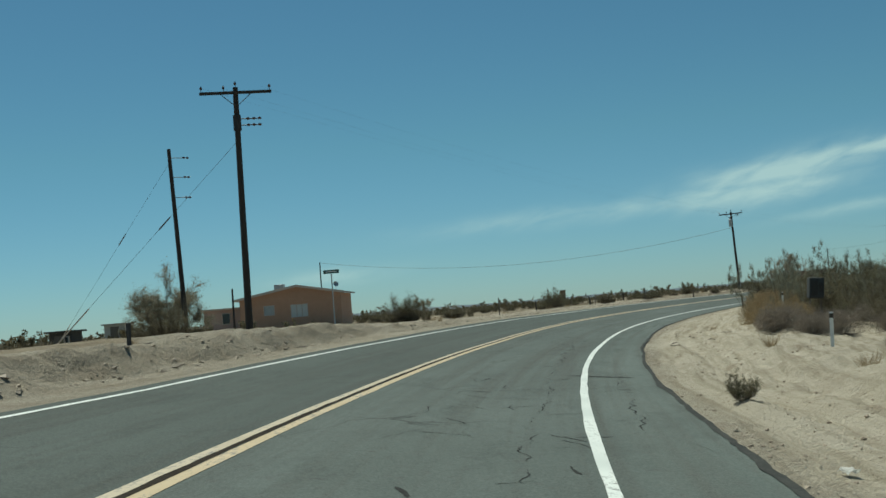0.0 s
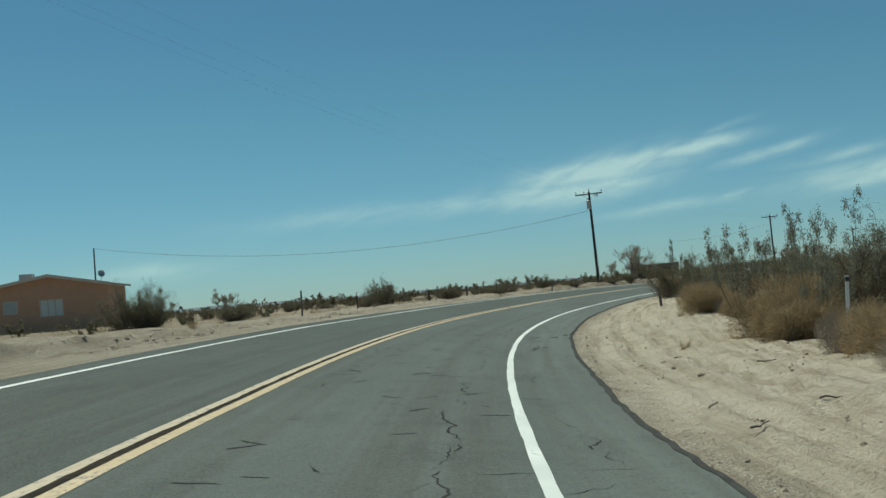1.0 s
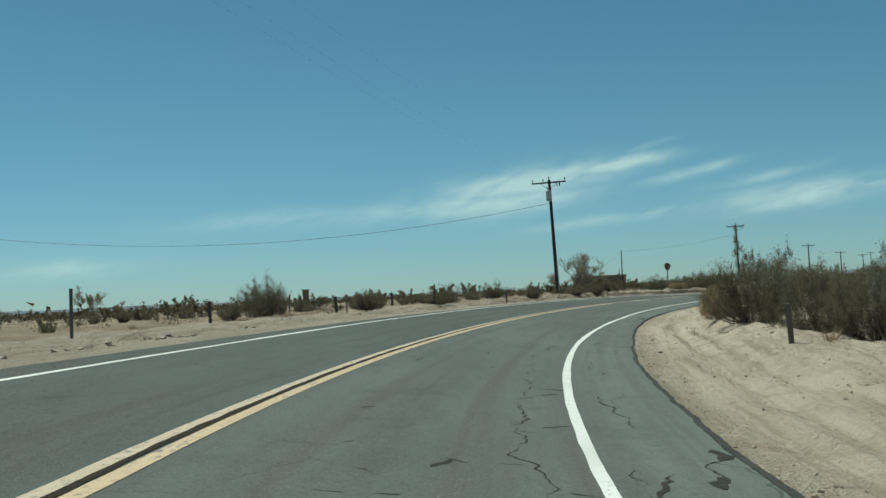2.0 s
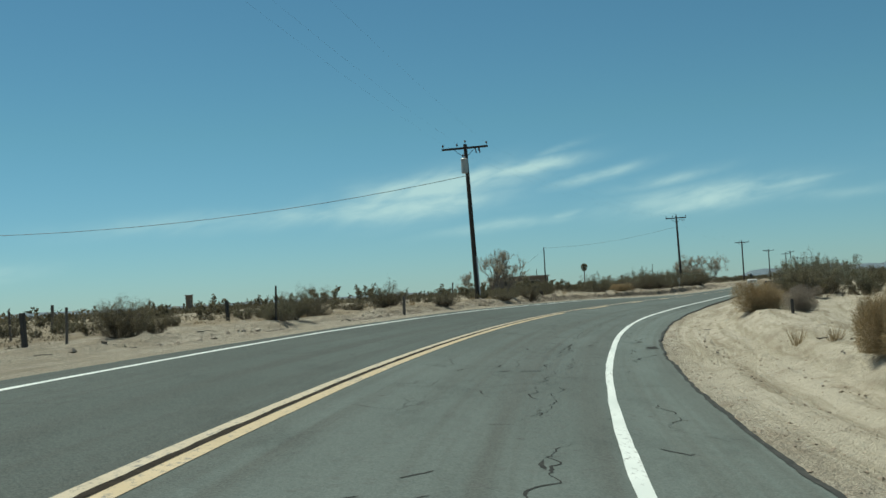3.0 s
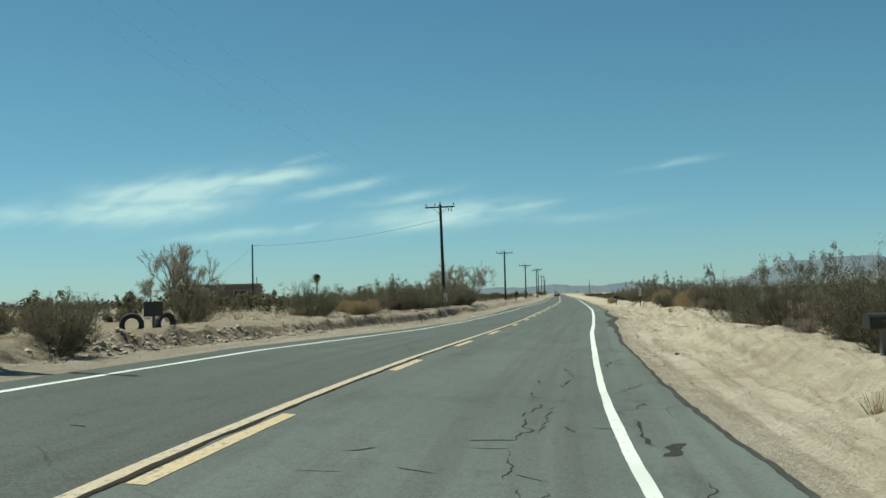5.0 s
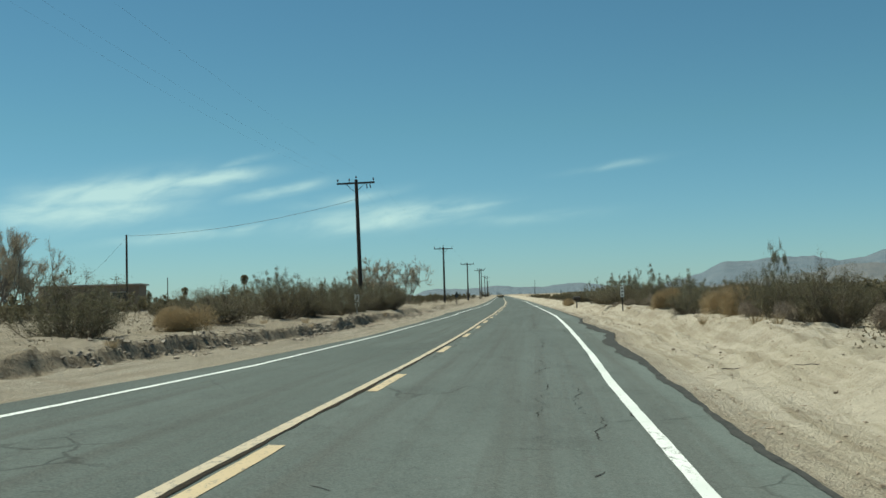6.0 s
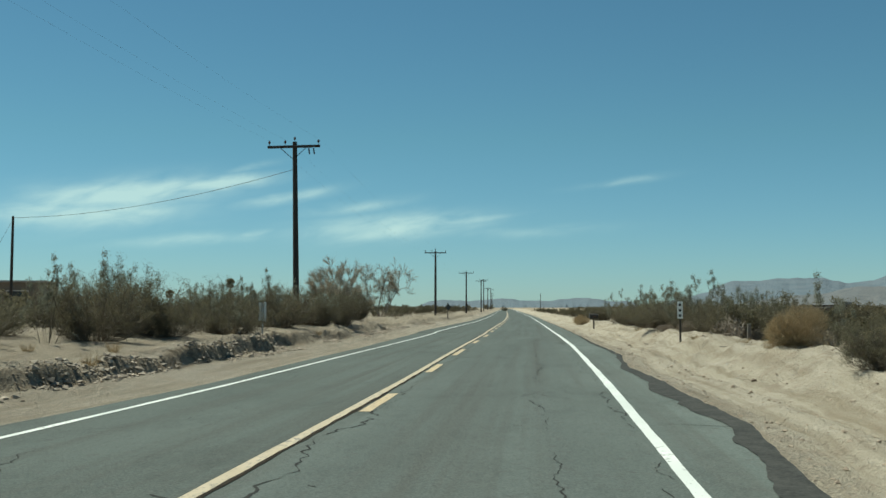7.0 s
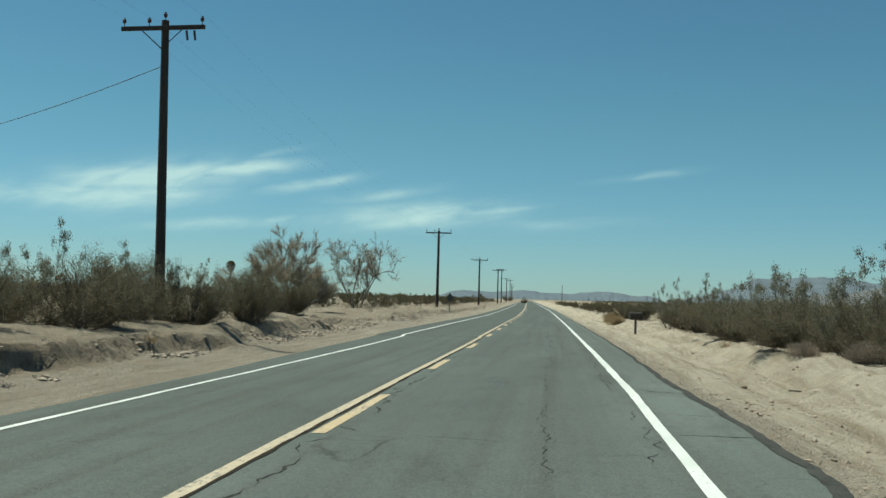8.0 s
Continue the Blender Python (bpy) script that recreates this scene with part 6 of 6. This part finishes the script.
# ---- stones, litter and sticks on the sand ----
def stone(x, y, size, mat):
    bm = bmesh.new()
    bmesh.ops.create_icosphere(bm, subdivisions=1, radius=1)
    for v in bm.verts:
        v.co *= pick.uniform(0.7, 1.15)
    bmesh.ops.transform(bm, matrix=Matrix.Diagonal((size, size * pick.uniform(0.6, 1), size * 0.6, 1)), verts=bm.verts)
    me = bpy.data.meshes.new("stone")
    bm.to_mesh(me)
    bm.free()
    me.materials.append(mat)
    ob = new("stone", me)
    ob.matrix_world = pose(x, y, ground_at(x, y) + size * 0.2, 0, 0, pick.uniform(0, 360))
    return tagged(ob, "loose brown stone on the sand", "stone", "loose stones")


STONE = plain("desert_stone", (0.16, 0.125, 0.09), (0.27, 0.215, 0.16), 12, 0.9, bump=0.4, dist=0.005)
for i in range(150):
    s_ = pick.uniform(0, 215)
    lat_ = pick.uniform(5.4, 9.5) if pick.random() < 0.55 else -pick.uniform(5.2, 9.0)
    s_ = s_ if lat_ > 0 else s_ * 0.5
    x_, y_ = plan(s_, lat_)
    stone(float(x_), float(y_), 0.02 + (0.07 if lat_ > 0 else 0.045) * pick.random() ** 2.5, STONE)


def loose(name, count, seed, mat, label, place, small, large):
    """Clods or gravel past counting, as small eight-sided lumps."""
    rng = np.random.default_rng(seed)
    x, y, z = place(rng, count)
    n = len(x)
    base = np.array([[1, 0, 0], [-1, 0, 0], [0, 1, 0], [0, -1, 0], [0, 0, 1], [0, 0, -1]], float)
    tri = np.array([[0, 2, 4], [2, 1, 4], [1, 3, 4], [3, 0, 4], [2, 0, 5], [1, 2, 5], [3, 1, 5], [0, 3, 5]])
    size = small + (large - small) * rng.uniform(size=n) ** 4
    q_, _ = np.linalg.qr(rng.normal(size=(n, 3, 3)))
    v = np.einsum("nij,kj->nki", q_, base) * rng.uniform(0.6, 1.2, (n, 6, 1)) * size[:, None, None] * np.array([1, 1, 0.55])
    v = v + np.stack([x, y, z + size * 0.15], 1)[:, None]
    f = tri[None] + 6 * np.arange(n)[:, None, None]
    ob = new(name, fast_mesh(name, v.reshape(-1, 3), f.reshape(-1, 3), mat))
    return tagged(ob, label, name.replace("_", " "), kind="stuff")


def shoulder_place(rng, n):
    s = rng.uniform(-25, 218, n)
    lat = edge_right(s) + 0.05 + 4.8 * rng.uniform(size=n) ** 1.4
    keep = layered(s / 5.0, lat / 1.6, 95, 3) > -0.15
    s, lat = s[keep], lat[keep]
    x, y = plan(s, lat)
    return x, y, land_z(s, lat)


def ledge_place(rng, n):
    s = rng.uniform(-30, 218, n)
    lat = edge_left(s) - 1.45 - np.abs(rng.normal(0.35, 0.4, n))
    keep = (layered(s / 4.0, lat / 2.0, 97, 3) > -0.1) & ((s < 112) | (rng.uniform(size=n) < 0.2))
    s, lat = s[keep], lat[keep]
    x, y = plan(s, lat)
    return x, y, land_z(s, lat)


CLOD = leafy("dark_crust", (0.25, 0.21, 0.165), (0.44, 0.375, 0.295), (0.33, 0.275, 0.21), through=0.0)
PEBBLE = leafy("pebbles", (0.24, 0.19, 0.14), (0.46, 0.38, 0.29), (0.33, 0.27, 0.2), through=0.0)
loose("gravel", 15000, 301, PEBBLE, "loose gravel strewn over the sandy shoulder", shoulder_place, 0.008, 0.045)


def crust_place(rng, n):
    s = rng.uniform(24, 66, n)
    lat = edge_left(s) - 1.95 - 0.55 * layered(s / 7.0, 9.1, 43, 2) - rng.uniform(-0.05, 0.42, n)
    keep = layered(s / 3.0, lat / 1.5, 98, 3) > -0.35
    s, lat = s[keep], lat[keep]
    x, y = plan(s, lat)
    return x, y, land_z(s, lat)


CRUST = leafy("broken_crust", (0.15, 0.128, 0.10), (0.31, 0.265, 0.21), (0.22, 0.187, 0.147), through=0.0)
loose("crust_blocks", 1500, 303, CRUST, "dark broken crust blocks along the cut bank", crust_place, 0.025, 0.11)
loose("clods", 15000, 302, CLOD, "dark crumbled crust along the cut bank", ledge_place, 0.018, 0.12)


def scrap(x, y, size, label):
    bm = bmesh.new()
    n = 5
    grid = [[bm.verts.new(((i / (n - 1) - 0.5) * size, (j / (n - 1) - 0.5) * size * 0.6, 0.02 + 0.25 * size * pick.random())) for j in range(n)] for i in range(n)]
    for i in range(n - 1):
        for j in range(n - 1):
            bm.faces.new((grid[i][j], grid[i + 1][j], grid[i + 1][j + 1], grid[i][j + 1]))
    bmesh.ops.solidify(bm, geom=bm.faces, thickness=0.004)
    me = bpy.data.meshes.new("paper_scrap")
    bm.to_mesh(me)
    bm.free()
    me.materials.append(WHITE_MARK)
    ob = new("paper_scrap", me)
    ob.matrix_world = pose(x, y, ground_at(x, y) + 0.01, 0, 0, pick.uniform(0, 180))
    return tagged(ob, label, "litter", "litter")


scrap(7.15, -66.9, 0.16, "crumpled white paper scrap on the sand")
scrap(40.4, -157.2, 0.2, "crumpled white paper scrap on the sand")
scrap(16.5, -120.6, 0.14, "crumpled white paper scrap on the sand")


def stick(x, y, long, turn):
    rng = np.random.default_rng(int(abs(x * 31 + y * 7)))
    k = np.linspace(-0.5, 0.5, 6)
    p = np.stack([k * long, rng.normal(0, 0.04 * long, 6), 0.02 + np.abs(rng.normal(0, 0.015, 6))], 1)
    v, f = tube(p, np.linspace(0.014, 0.006, 6), 5)
    ob = new("stick", fast_mesh("stick", v, f, GREY_WOOD, True))
    ob.matrix_world = pose(x, y, ground_at(x, y), 0, 0, turn)
    return tagged(ob, "grey dead stick lying on the sand", "stick", "dead sticks")


for i in range(60):
    s_ = pick.uniform(5, 212)
    lat_ = pick.uniform(5.8, 9.8) if pick.random() < 0.6 else -pick.uniform(5.4, 9.5)
    x_, y_ = plan(s_, lat_)
    stick(float(x_), float(y_), pick.uniform(0.15, 0.7), pick.uniform(0, 180))

# small green tuft at the start of the bend
tuft = thing("green_tuft", pose(37.0, -151.6, ground_at(37.0, -151.6) - 0.01) @ Matrix.Diagonal((0.42, 0.42, 0.42, 1)), "small olive green tuft on bare sand", "bush")
part("wood", CREOSOTE_MID[0][0], None, tuft)
part("foliage", CREOSOTE_MID[0][1], None, tuft)


def grass(x, y, high, seed):
    rng = np.random.default_rng(seed)
    n = 90
    a = rng.uniform(0, 2 * np.pi, n)
    root = np.stack([np.cos(a), np.sin(a), 0 * a], 1) * rng.uniform(0, 0.12, (n, 1))
    d = unit(np.stack([np.cos(a) * 0.5, np.sin(a) * 0.5, rng.uniform(0.6, 1.4, n)], 1))
    path = root[:, None] + d[:, None] * np.linspace(0, 1, 4)[None, :, None] * rng.uniform(0.5, 1, (n, 1, 1)) * high
    path = path + np.cumsum(rng.normal(0, 0.012, path.shape), 1)
    ob = new("dry_grass_tuft", fast_mesh("dry_grass_tuft", *ribbons(rng, path, 0.004, 0.0015), DRY))
    ob.matrix_world = pose(x, y, ground_at(x, y) - 0.01)
    return tagged(ob, "thin tuft of straw-coloured dry grass", "grass", "dry grass tufts")


for i in range(70):
    s_ = pick.uniform(5, 214)
    lat_ = pick.uniform(7.0, 11.0) if pick.random() < 0.5 else -pick.uniform(6.0, 11.0)
    x_, y_ = plan(s_, lat_)
    grass(float(x_), float(y_), pick.uniform(0.15, 0.4), i)


# low dark shed far off beyond the scrub
shed_far = thing("low_shed", pose(31.0, 90.0, ground_at(31.0, 90.0), 0, 0, 8), "long low dark shed among distant scrub", "shed")
part("wall", box((-2.6, -1.4, -0.2), (2.6, 1.4, 1.05), 0.02), DARK_BOARD, shed_far)
part("roof", prism([(-2.9, 1.1), (-2.9, 1.2), (2.9, 1.42), (2.9, 1.32)], -1.7, 1.7), DARK_BOARD, shed_far)
# cut-outs and arresters hung under the crossarms
for pole, base, top, dx, dy in ((pole_c, POLE_C, TOP_C, -0.15, 0.0), (pole_b, POLE_B, TOP_B, -0.38, 0.3)):
    for u in (0.72, 0.95):
        z = top - ground_at(*base) - 0.3
        part("cut_out", rod((u + dx, dy - 0.22, z), (u + dx + 0.05, dy - 0.26, z - 0.28), 0.035, sides=8), CERAMIC, pole)
